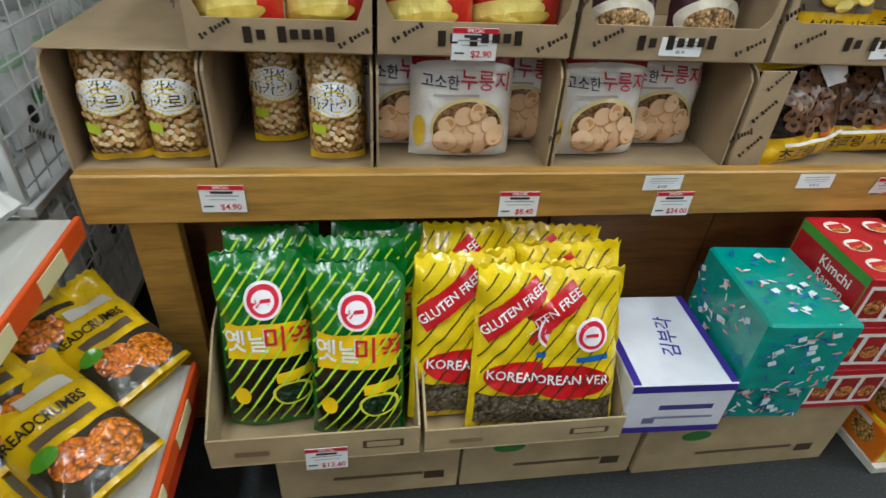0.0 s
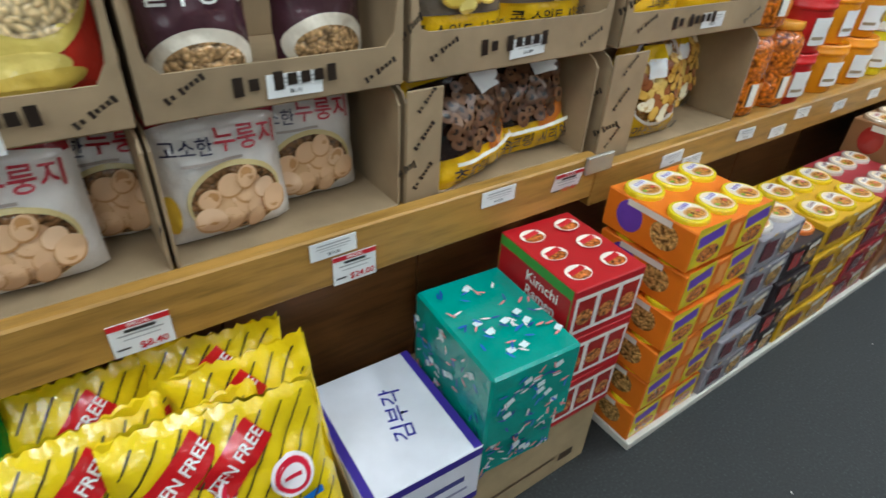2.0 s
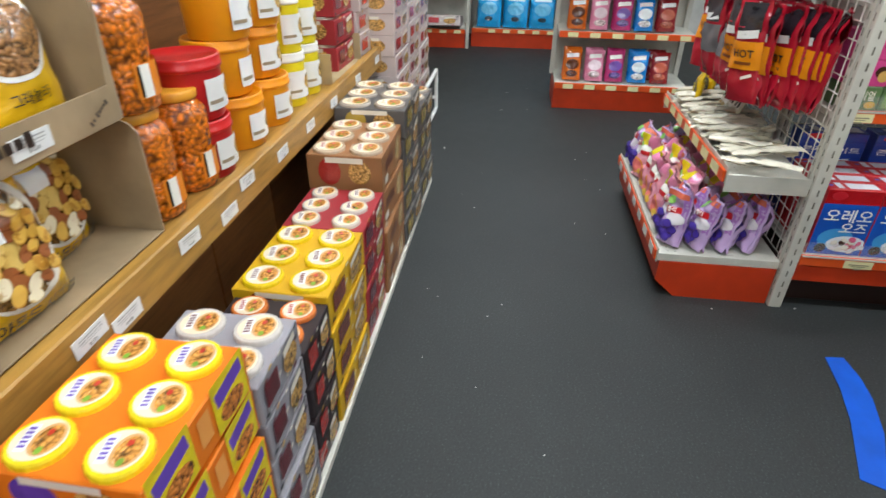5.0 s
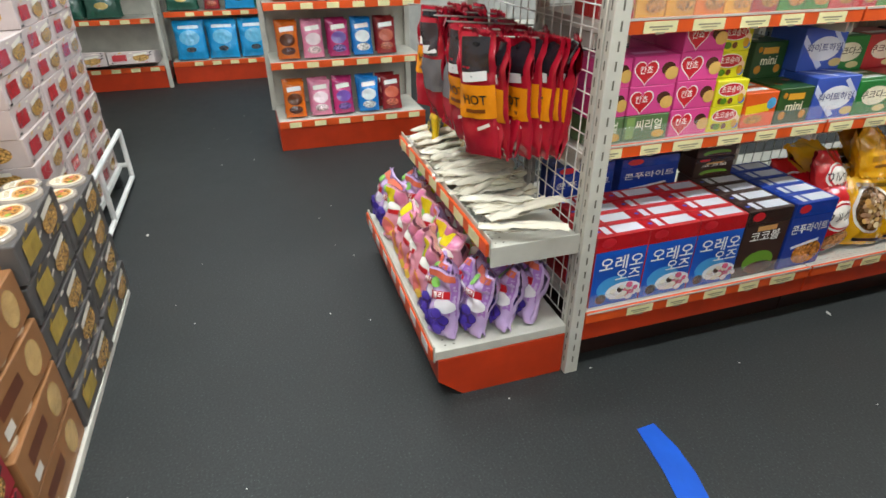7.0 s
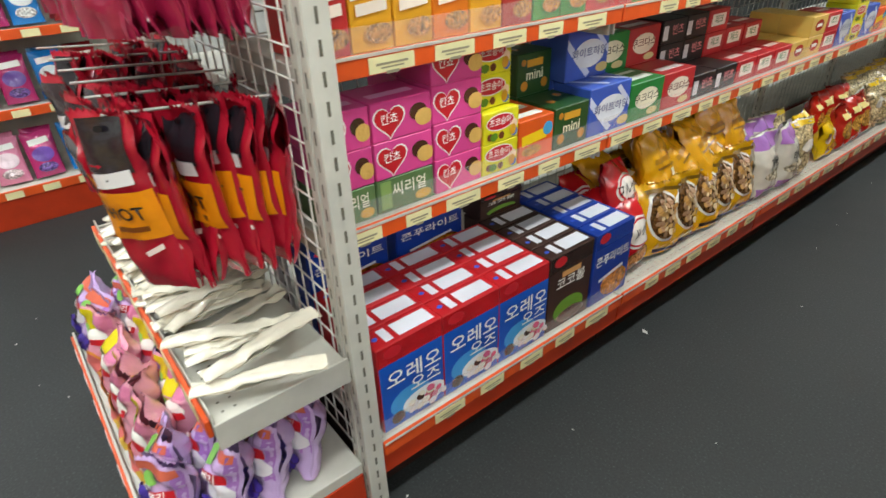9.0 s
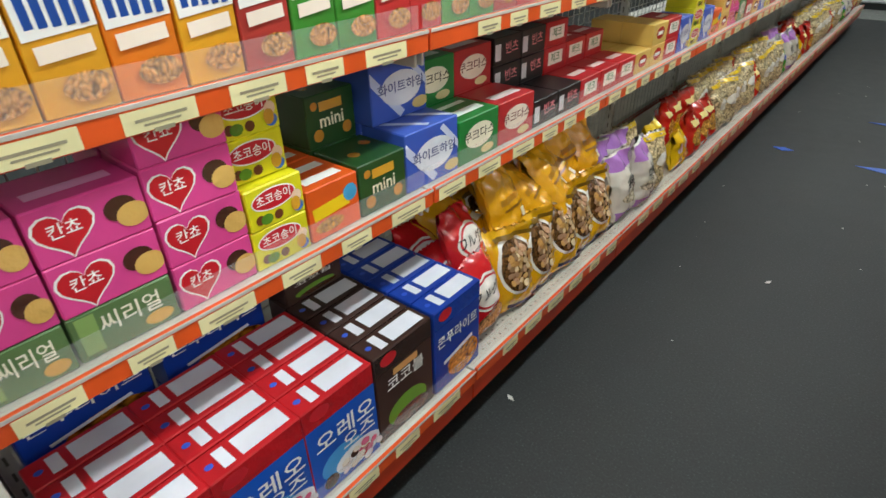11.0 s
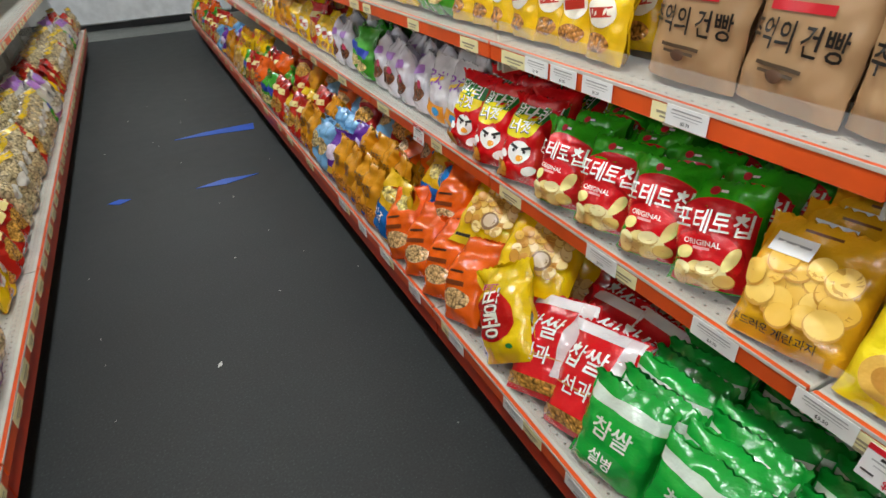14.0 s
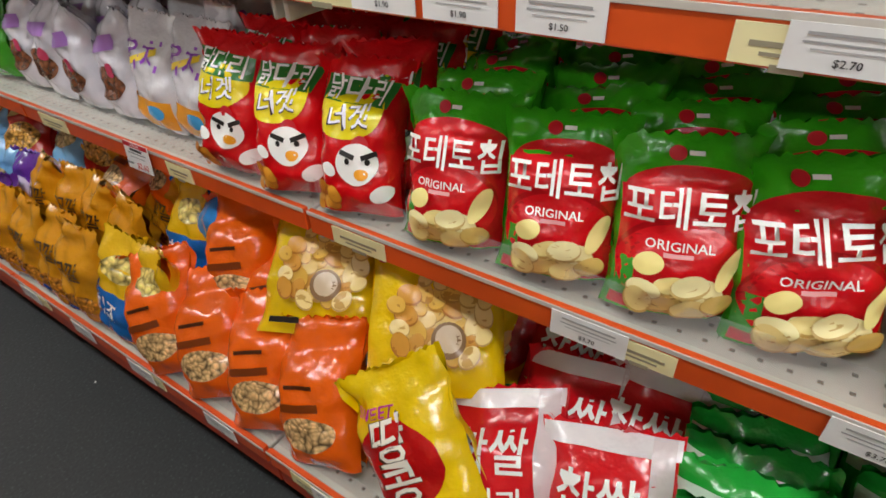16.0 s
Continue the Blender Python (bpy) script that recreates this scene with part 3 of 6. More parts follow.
# ---- product artwork ----
def brand_badge(u, v, s):
    """A plain round badge in place of a maker's mark."""
    return [("e", u, v, s, s, mat("f6eef0", "ink")), ("e", u, v, s * 0.84, s * 0.84, mat("d8203c", "ink")), ("e", u, v - s * 0.02, s * 0.6, s * 0.6, mat("f6eef0", "ink")), ("r", u, v, s * 0.4, s * 0.1, mat("d8203c", "ink"))]


def diagonal(w, h, step, wide, m, turn=52):
    out, reach = [], w + h
    k = int(reach / step)
    c, s = math.cos(radians(turn)), math.sin(radians(turn))
    for i in range(-k, k):
        # short pieces, kept inside the pouch
        for j in range(-14, 15):
            u, v = i * step + j * 0.022 * c, h / 2 + j * 0.022 * s
            if abs(u) < w * 0.46 and 0.02 < v < h - 0.015:
                out.append(("r", u, v, 0.0225, wide, m, turn))
    return out


def pile(u, v, w, h, size, codes, n, seed=1, ring="", tall=0.75):
    """A printed heap of food pieces inside an ellipse: each piece a shaded blob, or a ring with a dark hole."""
    r2, out = random.Random(seed), []
    for i in range(n):
        a, d = i * 2.4, math.sqrt((i + 0.5) / n)
        x, y, t = u + w / 2 * d * math.cos(a), v + h / 2 * d * math.sin(a), r2.uniform(-70, 70)
        k = size * r2.uniform(0.8, 1.2)
        c = codes[r2.randrange(len(codes))]
        # darker copy set slightly low: painted shade round each piece
        dark = "%02x%02x%02x" % tuple(int(int(c[q:q + 2], 16) * f) for q, f in ((0, 0.86), (2, 0.77), (4, 0.62)))
        out.append(("e", x, y - k * 0.05, k * 1.06, k * tall * 1.1, mat(dark, "ink"), t))
        out.append(("e", x, y, k, k * tall, mat(c, "ink"), t))
        if ring:
            out.append(("e", x, y, k * 0.42, k * 0.36, mat(ring, "ink"), t))
    return out


def seaweed_bag(seed):
    w, h = 0.2, 0.37
    art = [a for a in diagonal(w, h, 0.028, 0.0045, mat("b4dc28", "ink"))]
    flat = [("r", 0, 0.095, 0.178, 0.15, mat("10160e")), ("r", 0, 0.2, 0.165, 0.072, YEL), ("t", -0.04, 0.2, 0.052, W, "옛날"), ("t", 0.043, 0.202, 0.056, INKR, "미역"), ("e", -0.06, 0.085, 0.035, 0.035, YEL),
            ("r", 0.05, 0.125, 0.075, 0.022, YEL, 8), ("e", 0.045, 0.088, 0.085, 0.05, mat("d8d040")), ("e", 0.045, 0.088, 0.072, 0.04, mat("0e2e12", "food"))]
    ob = make_bag("seaweed_bag", w, h, 0.09, mat("066a1e"), art, "green striped plastic bag of dried seaweed in a tray", "food bag", "seaweed bags", seed, 0.06)
    printed(ob, bag_surface(w, h, 0.09, seed, 0.06), flat + brand_badge(0, 0.285, 0.075), lift=0.004, clip=(w * 0.48, 0.005, h))
    return ob


def vermicelli_bag(seed):
    w, h = 0.235, 0.36
    ob = make_bag("vermicelli_bag", w, h, 0.09, mat("f0d010"), diagonal(w, h, 0.034, 0.003, mat("3a3010", "ink")), "yellow striped bag of Korean vermicelli noodles", "food bag", "vermicelli bags", seed, 0.05, 1.3)
    flat = [("r", 0, 0.055, 0.215, 0.07, mat("6a6050", "food")), ("e", 0.0, 0.13, 0.19, 0.075, RED), ("t", 0, 0.135, 0.03, W, "KOREAN VER"), ("r", -0.045, 0.275, 0.16, 0.05, RED, 38), ("t", -0.045, 0.275, 0.026, W, "GLUTEN FREE", 38), ("r", 0.05, 0.185, 0.07, 0.012, mat("1c64b0", "ink"), 4)]
    printed(ob, bag_surface(w, h, 0.09, seed, 0.05, 1.3), flat + brand_badge(0.045, 0.235, 0.07), lift=0.004, clip=(w * 0.48, 0.005, h))
    return ob


def simple_bag(name, w, h, d, base, art, label, category="snack bag", group="", seeds=2, crease=1.0, neck=0.12):
    return [proto(make_bag(name, w, h, d, base, art, label, category, group or name + "s", 3.1 * s + len(name), neck, crease)) for s in range(seeds)]


SEAWEED = [proto(seaweed_bag(s)) for s in (1, 4)]
VERMI = [proto(vermicelli_bag(s)) for s in (2, 5, 8)]
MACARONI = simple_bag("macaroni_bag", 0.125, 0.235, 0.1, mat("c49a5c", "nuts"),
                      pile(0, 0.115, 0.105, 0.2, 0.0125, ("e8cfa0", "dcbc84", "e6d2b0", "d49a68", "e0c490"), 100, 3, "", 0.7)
                      + [("e", 0, 0.135, 0.112, 0.07, mat("d8b838", "ink")), ("e", 0, 0.138, 0.11, 0.07, mat("e4e7ec")), ("t", 0, 0.155, 0.026, K, "감성"), ("t", 0, 0.127, 0.03, K, "마카로니"), ("r", 0, 0.012, 0.12, 0.018, YEL), ("r", -0.035, 0.075, 0.03, 0.02, mat("b8c830", "ink"))],
                      "clear bag of puffed macaroni snack in a carton", neck=0.05)

NURUNGJI = simple_bag("rice_crust_bag", 0.235, 0.255, 0.1, mat("e4ddd6"),
                      [("r", 0, 0.225, 0.23, 0.06, mat("98202e")), ("e", 0, 0.196, 0.21, 0.03, mat("e4ddd6")), ("r", -0.07, 0.225, 0.03, 0.014, mat("3a8a50", "ink")), ("e", -0.098, 0.06, 0.026, 0.07, mat("e0b838")), ("e", 0.01, 0.074, 0.17, 0.13, mat("d8c48c")), ("e", 0.01, 0.07, 0.158, 0.12, mat("8a6440", "food")),
                       ("t", -0.055, 0.168, 0.03, mat("201c40", "ink"), "고소한", -3), ("t", 0.045, 0.17, 0.042, mat("b82838", "ink"), "누룽지", -3), ("r", -0.02, 0.143, 0.1, 0.005, mat("a89a90", "ink"))] + pile(0.01, 0.07, 0.13, 0.095, 0.046, ("d8b088", "cfa67c", "dcb894"), 14, 5, "", 0.85),
                      "white and red standing pouch of rice crust", neck=0.04)

CHOCO = simple_bag("choco_ring_bag", 0.25, 0.25, 0.11, mat("f0be14"),
                   [("r", 0, 0.145, 0.235, 0.15, mat("281a14")), ("e", 0.07, 0.085, 0.12, 0.06, mat("d87a28"), 30)] + pile(0, 0.145, 0.2, 0.14, 0.03, ("6a4a34", "7a583e", "5a3e2c"), 34, 4, "1a100c", 0.85)
                   + [("r", 0.02, 0.056, 0.21, 0.008, mat("f8f2e0")), ("t", 0.0, 0.03, 0.034, K, "초코링 시리얼"), ("r", 0.05, 0.195, 0.07, 0.045, WHITE), ("r", 0.05, 0.225, 0.075, 0.018, YEL)],
                   "yellow bag of chocolate ring cereal", "cereal bag", neck=0.05, crease=1.6)

CORN = simple_bag("corn_cereal_bag", 0.25, 0.31, 0.11, mat("e8b818"),
                  [("r", 0, 0.195, 0.24, 0.2, mat("6e6050"))] + pile(0, 0.195, 0.19, 0.17, 0.04, ("d8bc50", "e0c860", "ccaa40", "e4d078"), 38, 6, "", 0.65) + [("t", 0, 0.065, 0.036, K, "콘 스위트 시리얼"), ("r", 0, 0.035, 0.15, 0.01, mat("7a5a10", "ink"))],
                  "brown and yellow bag of sweet corn flakes", "cereal bag", neck=0.04)

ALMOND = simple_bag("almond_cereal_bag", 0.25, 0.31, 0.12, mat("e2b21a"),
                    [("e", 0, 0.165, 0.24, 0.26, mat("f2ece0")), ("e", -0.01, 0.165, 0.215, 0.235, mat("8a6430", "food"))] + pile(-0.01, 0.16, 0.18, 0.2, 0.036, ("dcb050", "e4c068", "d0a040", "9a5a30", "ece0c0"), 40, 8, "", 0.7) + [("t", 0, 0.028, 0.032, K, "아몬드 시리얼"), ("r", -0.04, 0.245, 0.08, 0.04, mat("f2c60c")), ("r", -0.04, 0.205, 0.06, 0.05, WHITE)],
                    "yellow bag of almond flake cereal", "cereal bag", neck=0.05)

GANULA = simple_bag("granola_bag", 0.2, 0.27, 0.1, mat("e4ac14"), [("e", 0, 0.15, 0.17, 0.19, mat("f4efe2")), ("e", 0, 0.15, 0.15, 0.17, mat("7a5630", "food"))] + pile(0, 0.15, 0.125, 0.14, 0.024, ("d8b070", "c89a58", "8a6a4a", "e0c8a0", "b89070"), 34, 2) + [("r", 0, 0.03, 0.14, 0.014, K), ("r", 0, 0.245, 0.15, 0.014, mat("7a5a10", "ink"))], "yellow bag of granola cereal", "cereal bag", crease=1.8)
GANUPLAIN = simple_bag("yellow_cereal_bag", 0.2, 0.27, 0.11, mat("e2a410"), [("r", 0, 0.1, 0.13, 0.008, mat("8a5a10", "ink")), ("r", 0, 0.13, 0.15, 0.02, mat("b07a10", "ink")), ("r", 0.04, 0.07, 0.05, 0.03, mat("f0e4c0", "ink"))], "plain yellow back of a cereal bag", "cereal bag", crease=2.2)

FULGRA = simple_bag("fruit_granola_bag", 0.19, 0.26, 0.1, mat("c81c24"), [("e", 0, 0.15, 0.16, 0.12, mat("f4efe6")), ("e", 0, 0.15, 0.145, 0.105, INKR), ("e", 0, 0.15, 0.13, 0.09, mat("f4efe6")), ("t", 0, 0.15, 0.042, K, "フルグラ", 0), ("e", 0, 0.05, 0.16, 0.08, mat("c88c58", "food"))], "red and white bag of fruit granola", "cereal bag", crease=1.4)
POPS = simple_bag("macaroni_tube_bag", 0.27, 0.28, 0.11, mat("d03022"), [("e", 0, 0.18, 0.25, 0.2, mat("d8c060")), ("e", 0.02, 0.2, 0.22, 0.18, mat("e0c490", "nuts")), ("e", -0.05, 0.06, 0.24, 0.06, mat("e8d070"), 8), ("e", -0.03, 0.045, 0.24, 0.04, mat("d8b850"), 8)], "red and yellow bag of macaroni tubes in a carton", "snack bag", neck=0.05)
RICEBROWN = simple_bag("rice_cereal_bag", 0.2, 0.28, 0.09, mat("4a2c34"), [("t", 0, 0.16, 0.048, W, "쌀누룽지"), ("e", 0, 0.06, 0.19, 0.1, mat("e8dcc8")), ("e", 0, 0.055, 0.15, 0.07, mat("c8a070", "food")), ("r", 0, 0.2, 0.1, 0.02, mat("a08890", "ink"))], "dark plum pouch of rice crust cereal", "cereal bag", neck=0.03)
BLUEBERRY = simple_bag("granola_pouch", 0.24, 0.27, 0.1, mat("e2b018"), [("e", 0, 0.19, 0.2, 0.17, mat("f4efe6")), ("e", 0, 0.19, 0.18, 0.15, mat("a87848", "food")), ("t", 0, 0.075, 0.026, K, "그래놀라")], "yellow pouch of blueberry granola", "cereal bag", neck=0.04)

CHIPS = simple_bag("potato_chip_bag", 0.19, 0.255, 0.13, mat("34b01c"),
                   [("r", 0, 0.095, 0.172, 0.18, mat("dc1620")), ("e", 0, 0.178, 0.165, 0.075, mat("e02028")), ("e", -0.005, 0.085, 0.165, 0.13, mat("b81018")), ("e", -0.005, 0.077, 0.165, 0.125, mat("dc1620")), ("r", -0.076, 0.055, 0.03, 0.06, mat("34a030")), ("e", -0.02, 0.23, 0.02, 0.02, INKR), ("r", 0.0, 0.231, 0.016, 0.006, W)]
                   + pile(-0.005, 0.04, 0.11, 0.045, 0.044, ("f2dc90", "f0d078", "f8ecb0", "e8c870"), 14, 7, "", 0.68) + [("e", -0.045, 0.085, 0.04, 0.03, mat("f4e290", "ink"), 20), ("e", 0.055, 0.085, 0.026, 0.062, mat("f4e698", "ink"), -24), ("t", 0, 0.158, 0.066, W, "포테토칩"), ("t", -0.01, 0.112, 0.018, W, "ORIGINAL"), ("r", -0.01, 0.1, 0.035, 0.006, mat("e8a0a0", "ink"))],
                   "red and green glossy bag of potato chips", seeds=3, crease=2.0, neck=0.3)

NUGGET = simple_bag("nugget_snack_bag", 0.17, 0.25, 0.12, mat("dc121a"), [("e", -0.005, 0.165, 0.13, 0.085, mat("ecd818")), ("r", 0, 0.197, 0.13, 0.04, mat("2c7a30"), -5), ("t", 0, 0.197, 0.042, W, "닭다리", -5), ("t", 0.0, 0.153, 0.042, mat("201410", "ink"), "너겟", 5), ("t", 0.002, 0.155, 0.04, W, "너겟", 5), ("e", 0.025, 0.115, 0.03, 0.03, INKR), ("e", 0.02, 0.085, 0.072, 0.066, W), ("e", 0.03, 0.07, 0.026, 0.018, mat("f0a020", "ink")), ("r", 0.005, 0.1, 0.026, 0.008, K, -20), ("r", 0.042, 0.1, 0.026, 0.008, K, 20), ("e", 0.006, 0.09, 0.008, 0.01, K), ("e", 0.04, 0.09, 0.008, 0.01, K), ("e", 0.065, 0.04, 0.04, 0.026, W, 30), ("e", -0.03, 0.075, 0.03, 0.022, W, -20)] + pile(-0.045, 0.03, 0.06, 0.04, 0.026, ("d8902c", "e0a040", "c87a20"), 9, 3), "red glossy bag of chicken nugget snacks", seeds=2, crease=1.8, neck=0.26)

WHITEORG = simple_bag("corn_stick_bag", 0.15, 0.23, 0.085, mat("d8d6da"), [("t", 0, 0.15, 0.06, mat("8a3ab0", "ink"), "옥치"), ("r", 0, 0.15, 0.09, 0.012, mat("f0d030", "ink"), 20), ("r", 0, 0.04, 0.14, 0.06, mat("e89a28")), ("e", 0.03, 0.045, 0.05, 0.03, mat("3a9ad0"))], "white and orange bag of corn snacks", crease=1.5)
CHOCOW = simple_bag("choco_snack_bag", 0.16, 0.22, 0.09, mat("d4d2da"), [("e", 0, 0.07, 0.12, 0.07, mat("7a4a30", "nuts")), ("r", 0, 0.15, 0.1, 0.03, mat("a070b8", "ink"), 10), ("e", 0.03, 0.1, 0.03, 0.03, mat("c04060"))], "white bag of chocolate snacks", crease=1.8)
EGGC = simple_bag("egg_cookie_bag", 0.21, 0.24, 0.085, mat("e4a81c"), [("r", -0.01, 0.222, 0.06, 0.005, mat("7a4a10", "ink"))] + pile(0, 0.125, 0.165, 0.12, 0.047, ("f0c458", "ecbc50", "f4cc68"), 19, 2, "", 0.96) + [("r", -0.04, 0.19, 0.075, 0.035, WHITE), ("r", -0.04, 0.193, 0.06, 0.004, mat("9a9a9a", "ink")), ("t", -0.01, 0.036, 0.02, K, "부드러운 계란과자")], "amber bag of round egg cookies", crease=1.2)

BUTTERC = simple_bag("butter_cookie_bag", 0.2, 0.24, 0.085, mat("eed820"), [("t", 0, 0.185, 0.036, mat("1a3aa0", "ink"), "BUTTER"), ("t", 0.01, 0.15, 0.034, mat("1a3aa0", "ink"), "COOKIES"), ("e", -0.03, 0.065, 0.1, 0.08, mat("e0b050")), ("e", -0.03, 0.065, 0.06, 0.045, mat("c08a38")), ("e", 0.055, 0.075, 0.02, 0.07, mat("2a58b8"))], "yellow bag of butter cookies with blue letters", crease=1.2)
HARDTACK = simple_bag("hardtack_bag", 0.215, 0.3, 0.09, mat("a88660", "paper"), [("t", 0, 0.105, 0.058, K, "추억의 건빵"), ("r", 0, 0.15, 0.12, 0.014, INKR, 3), ("r", -0.03, 0.255, 0.03, 0.03, mat("b84038", "ink")), ("r", 0, 0.065, 0.09, 0.006, mat("4a3a2a", "ink")), ("r", 0, 0.055, 0.07, 0.005, mat("4a3a2a", "ink")), ("e", 0, 0.05, 0.03, 0.02, mat("5a4030", "ink"))], "brown kraft paper bag of hardtack biscuits", crease=1.3)
RICEC = simple_bag("rice_cracker_bag", 0.19, 0.255, 0.1, mat("dc1a22"), [("r", 0, 0.24, 0.185, 0.03, mat("f0e8e8")), ("r", 0.07, 0.16, 0.03, 0.2, mat("e4d4d4")), ("t", -0.01, 0.165, 0.062, W, "찹쌀"), ("t", 0.0, 0.1, 0.046, W, "선과"), ("e", 0, 0.1, 0.15, 0.004, mat("e0a060")), ("r", 0, 0.03, 0.17, 0.03, mat("d8a048", "food"))], "red and white bag of sticky rice crackers", crease=1.2)
GREENC = simple_bag("green_cracker_bag", 0.2, 0.25, 0.07, mat("12a83a"), [("r", 0, 0.2, 0.195, 0.03, mat("dcecdc")), ("t", 0, 0.13, 0.055, mat("dcecdc", "ink"), "참쌀"), ("e", 0.02, 0.06, 0.1, 0.06, mat("2aa84a")), ("t", 0.0, 0.06, 0.036, W, "설병")], "green bag of rice crackers packed in a row", crease=1.2)
CARAMEL = simple_bag("caramel_corn_bag", 0.23, 0.29, 0.09, mat("f2c80a"), pile(0.01, 0.115, 0.165, 0.14, 0.036, ("f0cc78", "e8b850", "f4d890", "d89a3c"), 34, 5, "", 0.72) + [("e", 0.02, 0.08, 0.055, 0.055, mat("8a6844", "ink")), ("e", 0.02, 0.082, 0.042, 0.042, mat("d0b898", "ink")), ("t", -0.045, 0.262, 0.03, INKR, "PEANUTS&"), ("t", -0.045, 0.234, 0.03, INKR, "CARAMEL"), ("t", -0.06, 0.206, 0.03, INKR, "CORN"), ("t", 0.062, 0.25, 0.046, mat("5a3010", "ink"), "카라멜"), ("r", -0.05, 0.02, 0.06, 0.01, K)], "yellow bag of peanut caramel corn", crease=1.3)

PEANUTS = simple_bag("peanut_snack_bag", 0.21, 0.3, 0.11, mat("f2cc08"), [("e", 0, 0.14, 0.16, 0.15, mat("c81414")), ("t", 0, 0.178, 0.088, mat("4a2a10", "ink"), "땅"), ("t", 0.003, 0.18, 0.082, mat("f6efe0", "ink"), "땅"), ("t", 0, 0.108, 0.088, mat("4a2a10", "ink"), "콩"), ("t", 0.003, 0.11, 0.082, mat("f6efe0", "ink"), "콩"), ("t", -0.02, 0.232, 0.026, mat("c0208a", "ink"), "SWEET", -8), ("e", 0.06, 0.05, 0.022, 0.016, mat("2a8a40"))], "plain yellow bag of sweet peanut snacks", crease=1.5)

ORANGE = simple_bag("orange_snack_bag", 0.16, 0.26, 0.11, mat("f06410"), [("e", 0.01, 0.07, 0.1, 0.06, mat("e0b880", "food")), ("r", 0, 0.15, 0.055, 0.007, mat("4a2008", "ink"), 4), ("r", 0, 0.115, 0.07, 0.014, mat("7a3408", "ink"), 4)], "orange bag of noodle snacks", crease=1.5)
BLUEB = simple_bag("blue_snack_bag", 0.17, 0.25, 0.1, mat("e8b818"), [("r", 0, 0.08, 0.165, 0.11, mat("0e6ec0")), ("t", 0, 0.09, 0.05, W, "치즈"), ("e", 0.02, 0.19, 0.1, 0.05, mat("f4dc80", "chips"))], "yellow and blue bag of cheese snacks", crease=1.8)
BLUET = simple_bag("bright_blue_snack_bag", 0.18, 0.24, 0.11, mat("0c7cc8"), [("e", 0, 0.14, 0.13, 0.09, mat("eec830")), ("e", 0, 0.15, 0.09, 0.05, mat("f4e6b0"))], "bright blue bag of potato snacks", crease=1.8)
AMBER = simple_bag("amber_snack_bag", 0.16, 0.24, 0.09, mat("dc961a"), [("t", 0, 0.14, 0.05, mat("3a2410", "ink"), "꼬깔"), ("e", 0.01, 0.06, 0.1, 0.05, mat("d88c28", "food")), ("e", -0.03, 0.04, 0.05, 0.025, mat("2050a8"))], "amber bag of cone corn snacks", crease=1.8)
PURPLE = simple_bag("purple_snack_bag", 0.15, 0.23, 0.09, mat("6a34a0"), [("e", 0, 0.13, 0.11, 0.07, mat("e8d8f0")), ("r", 0, 0.05, 0.12, 0.03, mat("e0b030"))], "purple bag of snacks", crease=1.8)
SKY = simple_bag("pale_blue_snack_bag", 0.16, 0.23, 0.1, mat("7ab4e0"), [("e", 0, 0.12, 0.12, 0.08, mat("e0c890", "nuts"))], "pale blue bag of snacks", crease=2.0)
REDS = simple_bag("red_snack_bag", 0.16, 0.23, 0.09, mat("c02418"), [("e", 0, 0.09, 0.12, 0.09, mat("e2a848", "food")), ("r", 0, 0.17, 0.11, 0.03, mat("f0dc90", "ink"), 6)], "red bag of snacks", crease=1.8)
REDPLAIN = simple_bag("red_cracker_pack", 0.19, 0.25, 0.07, mat("d0161e"), [("r", 0.03, 0.06, 0.08, 0.012, mat("f0d8d8", "ink"))] + pile(0, 0.15, 0.15, 0.06, 0.04, ("c84838", "d06048", "c03c30"), 9, 4), "red clear-fronted pack of rice crackers lying on its back", crease=1.6)
GREENS = simple_bag("lime_snack_bag", 0.15, 0.22, 0.09, mat("3c9c28"), [("r", 0, 0.12, 0.12, 0.035, mat("1c3ca8", "ink"), -10), ("e", 0, 0.06, 0.1, 0.05, mat("ecd890", "food"))], "green bag of snacks", crease=1.8)
CLEARS = simple_bag("clear_snack_bag", 0.17, 0.26, 0.1, mat("d8c69a", "nuts"), [("e", 0, 0.14, 0.11, 0.06, mat("ece8da")), ("r", 0, 0.245, 0.15, 0.02, mat("e6c020"))], "clear bag of pale puffed snacks", crease=2.0)
PUFFW = simple_bag("white_puff_bag", 0.2, 0.27, 0.12, mat("d6d0c4"), [("r", 0, 0.235, 0.19, 0.06, mat("b07ac8")), ("r", 0, 0.02, 0.19, 0.035, mat("a878c0")), ("t", 0, 0.14, 0.05, K, "대롱"), ("e", 0, 0.09, 0.16, 0.05, mat("ded4bc", "chips"))], "white and lilac bag of puffed rice", crease=1.7)
YELP = simple_bag("small_yellow_bag", 0.12, 0.18, 0.06, mat("ecc010"), [("e", 0, 0.1, 0.08, 0.06, mat("f4ecd8")), ("r", 0, 0.1, 0.06, 0.02, mat("b83020", "ink"), 10), ("e", 0, 0.04, 0.08, 0.04, mat("c88838", "food"))], "small yellow packet of sweet snacks", crease=1.6)
